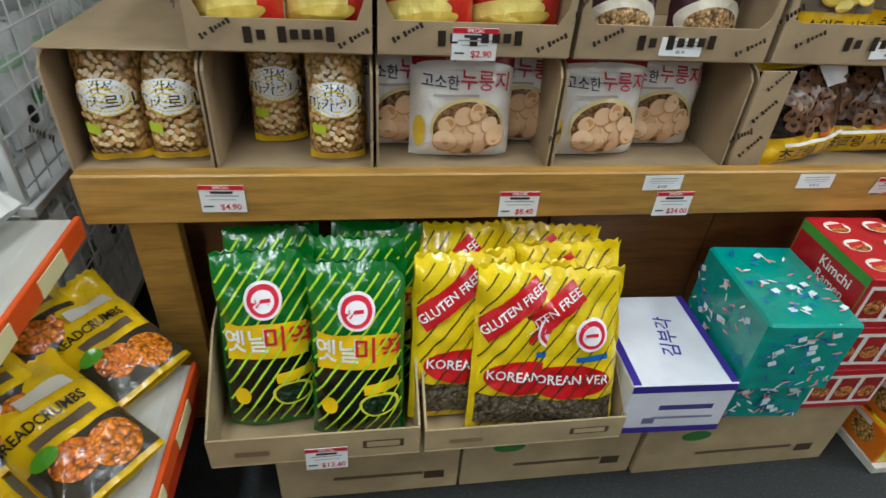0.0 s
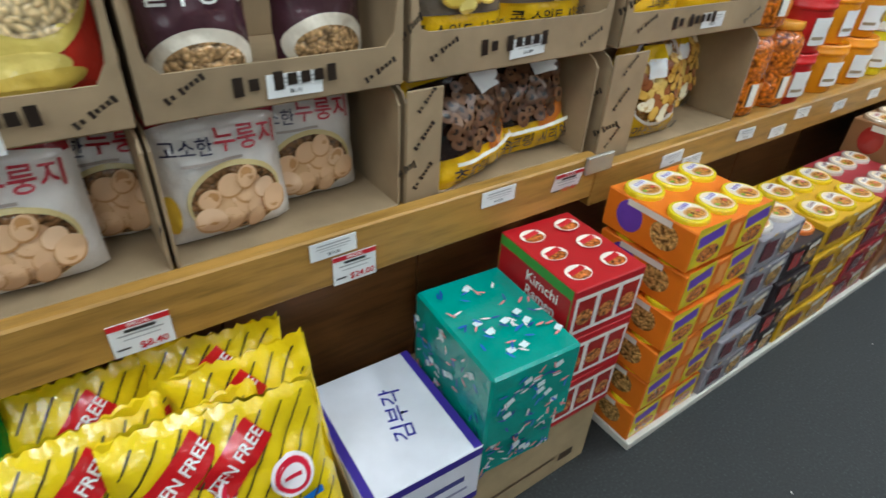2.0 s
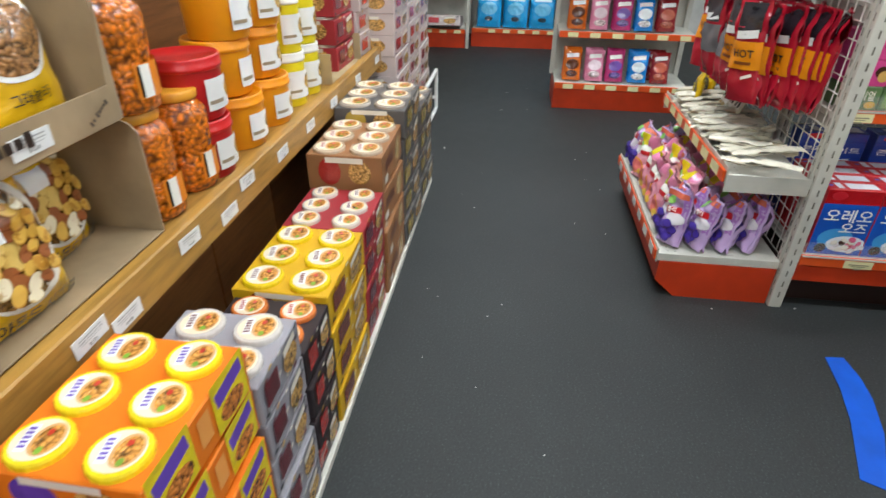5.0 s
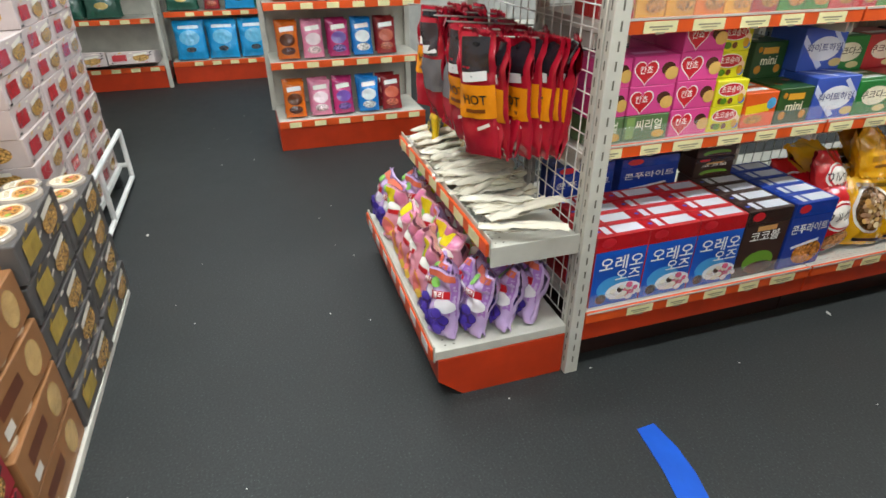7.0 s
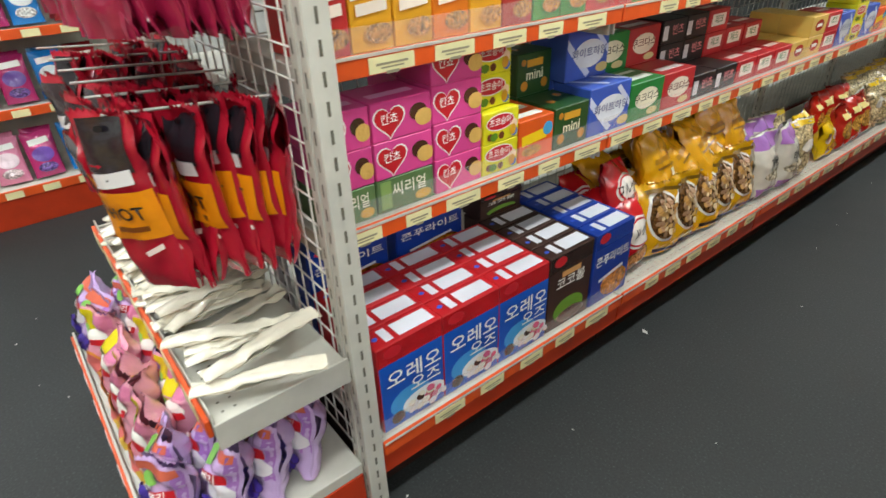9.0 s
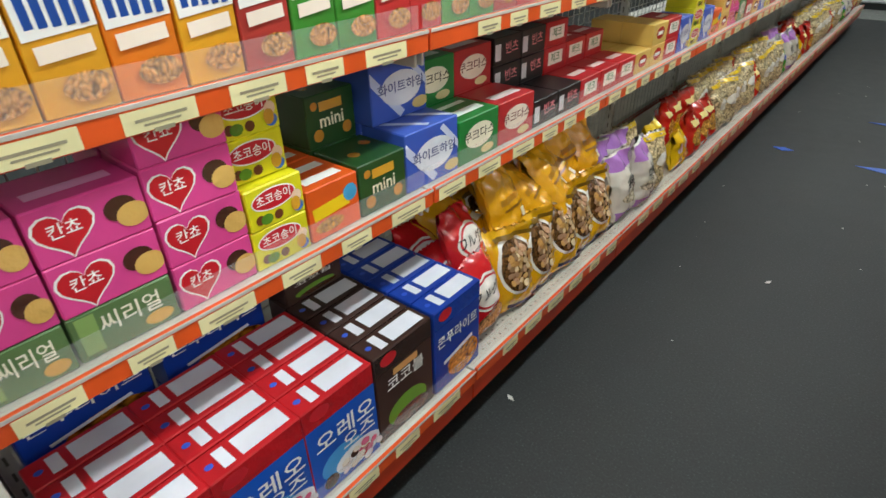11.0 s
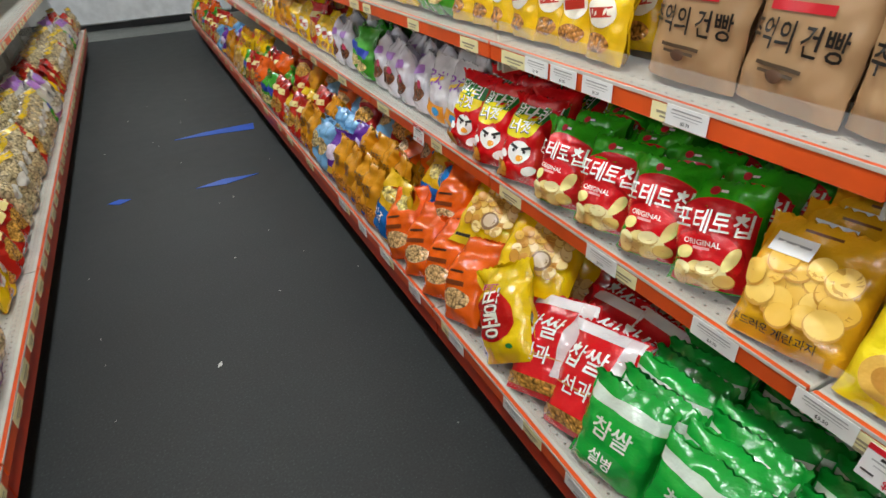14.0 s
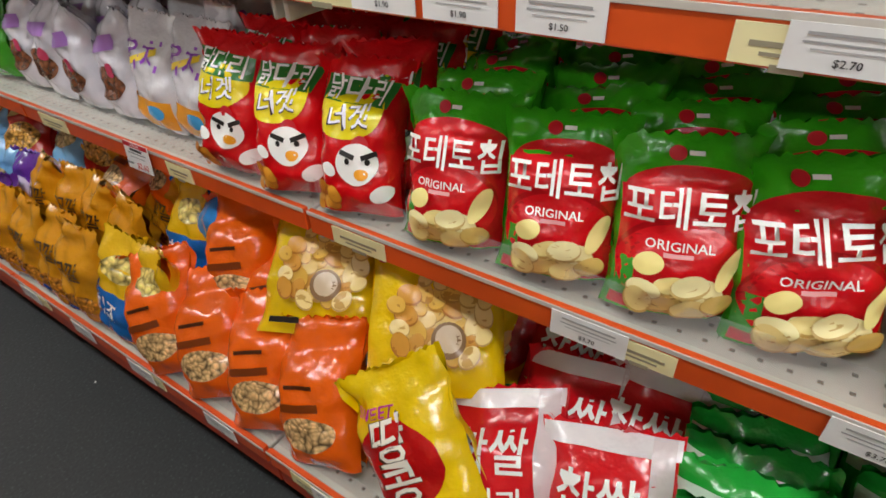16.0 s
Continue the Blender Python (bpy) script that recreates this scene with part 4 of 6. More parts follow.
CRUMBS = simple_bag("breadcrumb_bag", 0.2, 0.3, 0.07, mat("e6bc0c"), [("t", -0.02, 0.17, 0.034, K, "BREADCRUMBS", 0), ("r", 0, 0.138, 0.12, 0.02, mat("6a5a48", "ink")), ("r", 0, 0.06, 0.19, 0.1, mat("3a3428")), ("e", -0.03, 0.075, 0.085, 0.075, mat("e07818", "food")), ("e", 0.035, 0.055, 0.095, 0.085, mat("e8841c", "food")), ("e", -0.06, 0.11, 0.05, 0.03, mat("58a028")), ("r", 0.02, 0.215, 0.1, 0.03, mat("d8d0c0", "ink"))] + brand_badge(-0.06, 0.24, 0.04), "yellow bag of breadcrumbs on a shelf", "food bag", crease=1.3)
PIZZA = simple_bag("pasta_bag", 0.2, 0.27, 0.07, mat("e4e2de"), [("e", 0, 0.1, 0.18, 0.15, mat("c89a58", "food")), ("r", 0, 0.24, 0.19, 0.04, mat("f0f0f0"))], "white bag with a dried pasta picture", "food bag")
JELLY = simple_bag("grape_jelly_bag", 0.1, 0.2, 0.07, mat("cfb0e0"), [("r", 0.042, 0.13, 0.014, 0.12, mat("b07cc8")), ("r", 0, 0.185, 0.09, 0.02, mat("e07058")), ("e", -0.02, 0.16, 0.04, 0.03, mat("8ac860", "ink"), 20), ("e", 0.02, 0.1, 0.06, 0.045, mat("f4eef4", "ink")), ("r", 0.0, 0.128, 0.07, 0.022, INKR, 10), ("t", 0, 0.128, 0.02, W, "젤리", 10)] + pile(0, 0.052, 0.068, 0.06, 0.027, ("4a34a0", "5a44b4", "6a58c4"), 13, 3, "", 0.95), "lilac and white bag of grape jelly sweets", seeds=3, crease=1.8)

JELLYP = simple_bag("peach_jelly_bag", 0.1, 0.2, 0.07, mat("f2a8bc"), [("r", -0.02, 0.17, 0.055, 0.05, mat("f0dc18")), ("r", 0.03, 0.17, 0.04, 0.05, mat("ec8cb4")), ("e", -0.03, 0.13, 0.035, 0.05, mat("9ad060", "ink")), ("e", 0.01, 0.13, 0.06, 0.04, mat("f6f2ea", "ink")), ("r", 0.015, 0.115, 0.045, 0.016, INKR, 8), ("e", -0.01, 0.05, 0.08, 0.07, mat("f0a040", "ink")), ("e", -0.01, 0.05, 0.065, 0.055, mat("ec7c78", "ink")), ("e", 0.028, 0.03, 0.03, 0.03, mat("f4c850", "ink"))], "pink and yellow bag of peach jelly sweets", seeds=3, crease=1.8)

JERKY = simple_bag("jerky_bag", 0.1, 0.27, 0.03, mat("b0182e"), [("r", 0, 0.228, 0.074, 0.07, mat("242026")), ("r", 0, 0.19, 0.06, 0.012, mat("242026")), ("r", 0, 0.185, 0.066, 0.02, mat("e0dcda", "ink"), 6), ("r", 0, 0.13, 0.097, 0.075, mat("f09414")), ("t", 0, 0.135, 0.03, K, "HOT"), ("r", 0, 0.11, 0.05, 0.008, mat("7a4010", "ink")), ("r", 0.02, 0.075, 0.03, 0.008, mat("ecd8d0", "ink"), 20), ("e", 0, 0.25, 0.014, 0.008, mat("0c0a0c", "ink"))], "dark red hanging pouch of hot jerky", "snack pouch", seeds=2, crease=1.0, neck=0.05)

JERKYB = simple_bag("grey_jerky_bag", 0.1, 0.26, 0.03, mat("b0182e"), [("r", 0, 0.21, 0.074, 0.08, mat("3a363c")), ("r", 0, 0.185, 0.066, 0.02, mat("e0dcda", "ink"), 6), ("r", 0, 0.12, 0.097, 0.085, mat("6e6c70"))], "grey and red hanging pouch of jerky", "snack pouch", seeds=1, crease=1.0, neck=0.05)

LILAC = simple_bag("lilac_jerky_bag", 0.1, 0.27, 0.03, mat("9a1c40"), [("r", 0, 0.17, 0.095, 0.12, mat("b088cc")), ("r", 0.02, 0.06, 0.03, 0.008, mat("ecd8d0", "ink"), 20)], "lilac and maroon hanging pouch of jerky", "snack pouch", seeds=1, crease=1.0, neck=0.05)

TEABAG = simple_bag("blue_pouch", 0.3, 0.36, 0.1, mat("1e9ad8"), [("e", 0, 0.2, 0.2, 0.14, mat("68bce4")), ("r", 0, 0.3, 0.2, 0.03, mat("d8ecf4", "ink")), ("e", 0, 0.09, 0.1, 0.05, mat("183848", "food"))], "bright blue standing pouch on the far shelf", "food bag")
GREENP = simple_bag("dark_green_pouch", 0.3, 0.36, 0.1, mat("2a5a4a"), [("r", 0, 0.22, 0.2, 0.07, mat("d8e0d8", "ink")), ("e", 0, 0.1, 0.12, 0.06, mat("b8a050"))], "dark green standing pouch on the far shelf", "food bag")
CANDY = [simple_bag("candy_bag", 0.15, 0.24, 0.06, mat(c), [("e", 0, 0.12, 0.11, 0.08, mat(d)), ("r", 0, 0.19, 0.1, 0.03, mat("f4f0ec", "ink"), 5), ("e", 0, 0.05, 0.1, 0.05, mat(d, "food"))], l, "sweet bag", seeds=1)[0]
         for c, d, l in (("d86a18", "5a2c14", "orange bag of sweets"), ("e08aa8", "f0d8e0", "pink bag of sweets"), ("b83070", "7a58b0", "magenta bag of sweets"), ("1a80d0", "e8f4fa", "blue and white bag of sweets"), ("8c1c20", "c86048", "dark red bag of sweets"), ("58b8d8", "f0f4f4", "pale blue bag of mints"))]


# ---- cartons of biscuits and cereal ----
def cereal_box(code, top, title, label, art2):
    w, d, h = 0.185, 0.075, 0.275
    front = [("r", 0, 0.245, w - 0.004, 0.055, mat(top)), ("e", -0.05, 0.25, 0.05, 0.035, INKR), ("t", 0.0, 0.165, 0.045, W, title)] + art2
    tops = [("r", 0.03, d / 2, 0.1, 0.05, mat("e0e2ea", "paper")), ("r", -0.045, d / 2, 0.022, 0.05, mat("e0e2ea", "paper")), ("e", -0.072, d / 2, 0.016, 0.014, mat("3a5ac8", "ink"))]
    return proto(make_box("cereal_box", w, d, h, mat(code, "paper"), {"front": front, "top": tops}, label, "cereal box", "cereal boxes"))


OREO = cereal_box("c01c24", "b81820", "오레오", "red and blue box of cookie ring cereal", [("r", 0, 0.11, 0.181, 0.215, mat("1458c0", "paper")), ("e", -0.01, 0.07, 0.12, 0.09, mat("4aa0e0", "ink")), ("e", 0.03, 0.05, 0.13, 0.07, mat("eef4f8", "ink")), ("e", -0.05, 0.03, 0.04, 0.04, mat("2a1a14")), ("e", 0.05, 0.035, 0.035, 0.03, mat("d83a60"))] + pile(0.03, 0.05, 0.11, 0.06, 0.022, ("f0ece0", "e06a90", "4a3028", "e8e4ea"), 14, 9, "", 0.8) + [("t", 0.0, 0.17, 0.058, W, "오레오"), ("t", 0.03, 0.12, 0.05, W, "오즈")])
COCO = cereal_box("3c2620", "34201a", "코코볼", "dark brown box of chocolate ball cereal", [("e", 0.0, 0.06, 0.13, 0.09, mat("6a9a30", "ink")), ("e", 0.01, 0.035, 0.12, 0.05, mat("5a3420", "food")), ("r", 0, 0.2, 0.08, 0.02, mat("d8a060", "ink"))])
CORNB = cereal_box("123a9c", "123a9c", "콘푸라이트", "blue box of frosted corn flakes", [("e", 0.02, 0.06, 0.13, 0.1, mat("d88a28", "chips")), ("r", 0, 0.1, 0.12, 0.012, mat("e8e8f0", "ink"), 10)])


def biscuit_box(w, h, d, code, art, label):
    return proto(make_box("biscuit_box", w, d, h, mat(code, "paper"), art, label, "biscuit box", "biscuit boxes"))


PINK = biscuit_box(0.165, 0.09, 0.14, "dc4690", {"front": [("d", -0.035, 0.045, 0.088, 0.08, W), ("d", -0.035, 0.045, 0.08, 0.072, INKR), ("t", -0.035, 0.048, 0.026, W, "칸쵸"), ("e", 0.045, 0.05, 0.05, 0.04, mat("4a2a20")), ("e", 0.06, 0.035, 0.05, 0.04, mat("dcb060"))], "top": [("r", 0, 0.05, 0.12, 0.03, mat("f0a8d0", "ink"))], "right": [("r", 0, 0.045, 0.08, 0.03, mat("f0c8e0", "ink"))]}, "hot pink box of filled biscuits with a heart")
YELB = biscuit_box(0.14, 0.085, 0.14, "dcd41c", {"front": [("e", -0.005, 0.055, 0.11, 0.045, W), ("e", -0.005, 0.055, 0.104, 0.039, INKR), ("t", -0.005, 0.055, 0.024, W, "초코송이"), ("e", -0.045, 0.02, 0.022, 0.02, mat("6a3a20", "ink")), ("e", 0.0, 0.018, 0.022, 0.02, mat("6a3a20", "ink")), ("e", 0.05, 0.04, 0.026, 0.026, mat("f0d0b0", "ink")), ("e", 0.05, 0.018, 0.028, 0.024, mat("3a6ac0", "ink")), ("e", -0.03, 0.018, 0.03, 0.022, mat("5a8a28")), ("e", 0.045, 0.025, 0.025, 0.03, mat("d8a030"))], "top": [("e", 0, 0.07, 0.1, 0.06, INKR), ("r", 0, 0.07, 0.06, 0.02, W)]}, "bright yellow box of mushroom biscuits")
ORGB = biscuit_box(0.14, 0.12, 0.15, "e05a18", {"front": [("r", -0.01, 0.065, 0.1, 0.03, mat("f2d020", "ink"), 5), ("e", 0.045, 0.08, 0.04, 0.04, mat("50a8d8")), ("e", -0.02, 0.028, 0.08, 0.03, mat("d8a040", "food"))], "top": [("r", 0, 0.04, 0.1, 0.03, W), ("r", 0, 0.1, 0.1, 0.03, W)]}, "orange box of biscuits")
MINI = biscuit_box(0.15, 0.125, 0.15, "234a1e", {"front": [("t", 0, 0.06, 0.045, mat("f0e8c8", "ink"), "mini"), ("r", 0, 0.095, 0.07, 0.022, mat("d8a030", "ink")), ("e", 0.045, 0.03, 0.03, 0.03, mat("c88a30")), ("e", -0.045, 0.03, 0.03, 0.03, mat("c88a30")), ("e", -0.05, 0.1, 0.02, 0.02, mat("c88a30"))], "top": [("e", -0.03, 0.06, 0.03, 0.03, mat("c88a30")), ("e", 0.04, 0.1, 0.03, 0.03, mat("c88a30"))]}, "dark green box of mini biscuits")
BLUX = biscuit_box(0.165, 0.15, 0.15, "3858b8", {"front": [("r", -0.05, 0.075, 0.02, 0.17, mat("c8d0e8", "ink"), 40), ("r", 0.06, 0.1, 0.015, 0.1, mat("c8d0e8", "ink"), 40), ("e", 0.005, 0.075, 0.12, 0.085, mat("e4e8f0")), ("t", 0.005, 0.078, 0.03, mat("283878", "ink"), "화이트하임"), ("e", 0.06, 0.025, 0.05, 0.03, mat("d8c080"))], "top": [("r", -0.04, 0.07, 0.015, 0.14, mat("c8d0e8", "ink"), 35), ("r", 0.04, 0.07, 0.015, 0.14, mat("c8d0e8", "ink"), 35)]}, "blue and white box of wafer rolls")
GRNX = biscuit_box(0.15, 0.125, 0.15, "1c7a34", {"front": [("e", 0, 0.068, 0.105, 0.07, mat("f0ead0")), ("t", 0, 0.07, 0.032, mat("3a3420", "ink"), "쿠크다스"), ("e", 0.03, 0.02, 0.05, 0.025, mat("e0d098"))], "top": [("r", 0, 0.05, 0.11, 0.035, mat("dceadc", "ink")), ("r", 0, 0.11, 0.11, 0.02, mat("dceadc", "ink"))]}, "green box of butter biscuits")
REDX = biscuit_box(0.15, 0.125, 0.15, "b4282c", {"front": [("e", 0, 0.068, 0.105, 0.07, mat("f0e2d0")), ("t", 0, 0.07, 0.032, mat("6a2420", "ink"), "쿠크다스"), ("e", 0.03, 0.02, 0.05, 0.025, mat("e0d098"))], "top": [("r", 0, 0.05, 0.11, 0.035, mat("ecdcd8", "ink"))]}, "red box of butter biscuits")
BLKX = biscuit_box(0.15, 0.085, 0.14, "1a1416", {"front": [("t", 0.02, 0.045, 0.04, mat("e88a90", "ink"), "빈츠", 0), ("r", -0.055, 0.04, 0.03, 0.05, mat("d8d4d8", "paper"))], "left": [("r", 0, 0.04, 0.08, 0.05, mat("d8d4d8", "paper"))]}, "black box of chocolate biscuits")
RDBX = biscuit_box(0.15, 0.085, 0.14, "b81c24", {"front": [("r", 0, 0.045, 0.1, 0.045, mat("f0e8dc", "ink")), ("t", 0, 0.045, 0.034, mat("2a7a38", "ink"), "제크")], "top": [("r", 0, 0.06, 0.1, 0.03, mat("f0d8d0", "ink"))]}, "red and white box of crackers")
CRMB = biscuit_box(0.15, 0.085, 0.14, "d8b45c", {"front": [("e", 0, 0.045, 0.08, 0.05, mat("b83a34")), ("r", 0, 0.045, 0.05, 0.014, W)]}, "cream coloured box of biscuits")
CERG = biscuit_box(0.17, 0.085, 0.14, "5c7a4a", {"front": [("t", 0.01, 0.05, 0.038, mat("f4f0dc", "ink"), "씨리얼"), ("e", 0.05, 0.02, 0.05, 0.025, mat("d8a848")), ("r", -0.06, 0.045, 0.03, 0.07, mat("88a860", "ink"))]}, "sage green box of cereal biscuits")


def pretz(code, acc, label):
    sticks = [("r", x, 0.205 + 0.01 * (i % 3), 0.008, 0.085, mat("dca860"), 8 * (i % 3 - 1)) for i, x in enumerate((-0.05, -0.03, -0.012, 0.01, 0.03, 0.05))]
    return biscuit_box(0.15, 0.26, 0.08, code, {"front": sticks + [("r", 0, 0.135, 0.142, 0.062, W, 4)] + [("r", -0.05 + 0.025 * q, 0.135, 0.017, 0.044, mat(acc, "ink"), 4) for q in range(5)] + [("r", 0, 0.085, 0.11, 0.022, mat("f6e8d8", "ink"), 4), ("e", 0.02, 0.035, 0.1, 0.04, mat("d89a50", "food"))]}, label)


PRETZ = [pretz("e0a020", "1a4a9c", "yellow box of pretzel sticks"), pretz("e47a18", "1a4a9c", "orange box of pretzel sticks"), pretz("a8342c", "2a8a3a", "red box of tomato pretzel sticks"), pretz("3c8a2c", "c83a68", "green box of salad pretzel sticks"), pretz("c02c2c", "e0c8b0", "red box of pretzel sticks")]


# ---- noodle multipacks ----
def cup_pack(w, d, h, code, lid, accent, nx, ny, label, front_art=None, lids=True):
    """A shrink-wrapped tray of noodle cups: carton sleeve with the cup lids showing at its top."""
    vs, fs = box_geo(-w / 2, w / 2, -d / 2, d / 2, 0, h - 0.012 if lids else h, 0.003)
    ob = tagged(link_mesh("noodle_pack", vs, fs, [mat(code, "paper")]), label, "noodle pack", "noodle packs")
    busy = [("r", w * (0.42 * math.sin(7.1 * q)), h * (0.5 + 0.42 * math.sin(3.7 * q + 1)), w * 0.07, h * 0.07, mat(("e8e0d0", accent, "1c1816", "c8a040")[q % 4], "ink"), 20 * (q % 3)) for q in range(12)]
    front = front_art or busy + [("r", -w * 0.25, h * 0.5, w * 0.3, h * 0.5, mat(accent)), ("e", w * 0.2, h * 0.45, w * 0.35, h * 0.55, mat("d8a860", "food")), ("r", w * 0.2, h * 0.75, w * 0.3, h * 0.16, mat("e8e0d0", "ink"), 8)]
    printed(ob, lambda u, v, o: Vector((u, -d / 2 - o, v)), front, lift=0.0006)
    printed(ob, lambda u, v, o: Vector((-w / 2 - o, -u, v)), [("e", -d * 0.2, h * 0.5, d * 0.3, h * 0.7, mat(accent)), ("e", d * 0.2, h * 0.5, d * 0.3, h * 0.6, mat("d8a860", "food")), ("r", 0, h * 0.8, d * 0.5, h * 0.14, mat("e8e0d0", "ink"))], lift=0.0006)
    if lids:
        r = min(w / nx, d / ny) / 2 - 0.003
        for i in range(nx):
            for j in range(ny):
                cx, cy = -w / 2 + w * (i + 0.5) / nx, -d / 2 + d * (j + 0.5) / ny
                v, f = lathe_geo([(r * 0.93, 0), (r, 0.002), (r, 0.01), (r * 0.96, 0.014), (r * 0.9, 0.0145)], 20, cx, cy, h - 0.014)
                c = link_mesh("cup_lid", v, f, [mat(lid)], ob)
                top = lambda u, v2, o, cx=cx, cy=cy: Vector((cx + u, cy + v2, h + 0.0008 + o))
                printed(c, top, [("e", 0, 0, r * 1.62, r * 1.62, mat("f0ddc0", "paper")), ("e", 0.05 * r, -0.25 * r, r * 1.3, r * 0.95, mat("d8a468", "ink")), ("e", 0.05 * r, -0.27 * r, r * 1.1, r * 0.75, mat("e4a050", "food")), ("r", 0, 0.38 * r, r * 1.05, r * 0.34, W, 10)] + [("r", (-0.34 + 0.17 * q) * r, (0.34 + 0.03 * q) * r, r * 0.1, r * 0.24, mat(accent, "ink"), 10) for q in range(5)] + [("e", -0.4 * r, -0.3 * r, r * 0.3, r * 0.22, mat("8ab040")), ("e", 0.3 * r, -0.2 * r, r * 0.26, r * 0.2, mat("c84028", "ink"))], lift=0.0005)
    return proto(ob)


SNACKP = cup_pack(0.3, 0.25, 0.115, "e87a18", "f0d820", "6a48b0", 3, 2, "orange shrink-wrapped pack of noodle cups with yellow lids", [("r", -0.09, 0.06, 0.11, 0.105, mat("ecd21c")), ("r", -0.09, 0.08, 0.09, 0.03, mat("6a48b0", "ink"), 8), ("e", -0.085, 0.035, 0.08, 0.045, mat("e08838", "food")), ("r", 0.085, 0.06, 0.11, 0.105, mat("ecd21c")), ("r", 0.085, 0.08, 0.09, 0.03, mat("6a48b0", "ink"), 8), ("e", 0.085, 0.035, 0.08, 0.045, mat("e08838", "food")), ("r", 0.0, 0.06, 0.035, 0.06, mat("f0a050", "ink"))])
KIMP = proto(make_box("ramen_box", 0.2, 0.25, 0.137, mat("b81820", "paper"),
                      {"top": [a for x in (-0.05, 0.05) for y in (0.05, 0.125, 0.2) for a in (("e", x, y, 0.062, 0.05, mat("f0e6d8", "ink")), ("e", x, y - 0.008, 0.05, 0.03, mat("d87838", "food")), ("r", x, y + 0.006, 0.045, 0.014, INKR, 12))],
                       "front": [("r", 0, 0.068, 0.19, 0.1, mat("ece4da", "paper"))] + [a for x in (-0.062, 0.0, 0.062) for a in (("r", x, 0.068, 0.05, 0.08, mat("a02018")), ("e", x, 0.06, 0.045, 0.04, mat("d88848", "food")))],
                       "left": [("r", 0, 0.07, 0.24, 0.13, mat("4c9a38", "paper")), ("r", 0.0, 0.065, 0.235, 0.09, mat("b81820", "paper"), 0), ("t", 0.03, 0.085, 0.038, W, "Kimchi"), ("t", 0.03, 0.05, 0.036, W, "Ramen")]},
                      "red box of kimchi ramen cups", "noodle box", "ramen boxes"))
DARK1 = cup_pack(0.22, 0.26, 0.115, "98949a", "d8d0c8", "6a1c28", 2, 2, "grey and maroon shrink-wrapped pack of noodle cups")
DARK2 = cup_pack(0.2, 0.26, 0.115, "2e2426", "e07a38", "b82820", 2, 2, "black and red shrink-wrapped pack of noodle cups")
YELK = cup_pack(0.36, 0.27, 0.12, "d8a818", "e8c818", "7a3018", 3, 2, "yellow pack of noodle bowls with printed lids")
REDK = cup_pack(0.3, 0.27, 0.12, "a02c34", "d8ccc0", "6a2030", 3, 2, "red pack of noodle bowls")
BROWNK = cup_pack(0.38, 0.28, 0.15, "9a6a42", "cbb49a", "a83028", 3, 2, "brown carton of rice bowls", [("e", 0.1, 0.07, 0.09, 0.1, mat("d8b070")), ("r", -0.06, 0.08, 0.14, 0.04, mat("6a3a24", "ink")), ("r", -0.12, 0.03, 0.05, 0.03, mat("e0d8cc", "paper"))])
SILVK = cup_pack(0.42, 0.3, 0.13, "5a5654", "b0a498", "b89a40", 3, 2, "silver grey pack of noodle bowls")
PINKK = cup_pack(0.4, 0.34, 0.11, "c8b8b4", "d8ccc0", "b83038", 3, 2, "white and red noodle carton wrapped in film", lids=False)

# ---- jars, pails and canisters ----
def cheese_jar():
    ob = empty("cheese_ball_jar", STASH, "clear plastic jar of orange cheese balls", "jar", "cheese ball jars")
    v, f = lathe_geo([(0.07, 0), (0.078, 0.008), (0.08, 0.03), (0.078, 0.1), (0.074, 0.11), (0.078, 0.12), (0.08, 0.2), (0.076, 0.215), (0.06, 0.235), (0.058, 0.24)], 28)
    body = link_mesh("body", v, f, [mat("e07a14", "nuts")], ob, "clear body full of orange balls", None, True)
    v, f = lathe_geo([(0.062, 0.24), (0.064, 0.243), (0.064, 0.262), (0.06, 0.265)], 28)
    link_mesh("lid", v, f, [mat("e8a030", "paint")], ob, "orange screw lid", None, True)
    s = lambda u, vv, o: Vector(((0.0805 + o) * math.sin(u / 0.08), -(0.0805 + o) * math.cos(u / 0.08), vv))
    printed(ob, s, [("r", 0.0, 0.07, 0.14, 0.075, mat("e0821c", "paper")), ("r", -0.045, 0.07, 0.028, 0.07, mat("ece8e0", "paper")), ("r", -0.06, 0.07, 0.006, 0.065, K), ("r", 0.045, 0.075, 0.05, 0.05, mat("c83020", "ink"))], name="wrap_label")
    return ob


def pail(code, lid, label, r=0.1, h=0.165):
    ob = empty("pail", STASH, label, "pail", "snack pails")
    v, f = lathe_geo([(r * 0.86, 0), (r * 0.88, 0.004), (r * 0.95, h - 0.035), (r * 0.95, h - 0.03)], 32)
    link_mesh("body", v, f, [mat(code, "paint")], ob, "", None, True)
    v, f = lathe_geo([(r * 0.96, h - 0.034), (r, h - 0.032), (r, h - 0.022), (r * 0.97, h - 0.02), (r * 0.985, h - 0.006), (r * 0.96, h), (r * 0.9, h), (r * 0.88, h - 0.004)], 32)
    link_mesh("lid", v, f, [mat(lid, "paint")], ob, "ribbed snap-on lid", None, True)
    s = lambda u, vv, o: Vector(((r * 0.93 + 0.004 + o) * math.sin(u / r), -(r * 0.93 + 0.004 + o) * math.cos(u / r), vv))
    printed(ob, s, [("r", -0.05, h * 0.42, 0.1, h * 0.5, WHITE), ("e", 0.0, h * 0.45, 0.06, h * 0.3, mat("e8c070", "chips")), ("r", -0.07, h * 0.3, 0.05, 0.01, mat("9a8a70", "ink")), ("r", 0.07, h * 0.35, 0.08, h * 0.3, mat("f0cc30", "paper"))], name="wrap_label")
    return ob


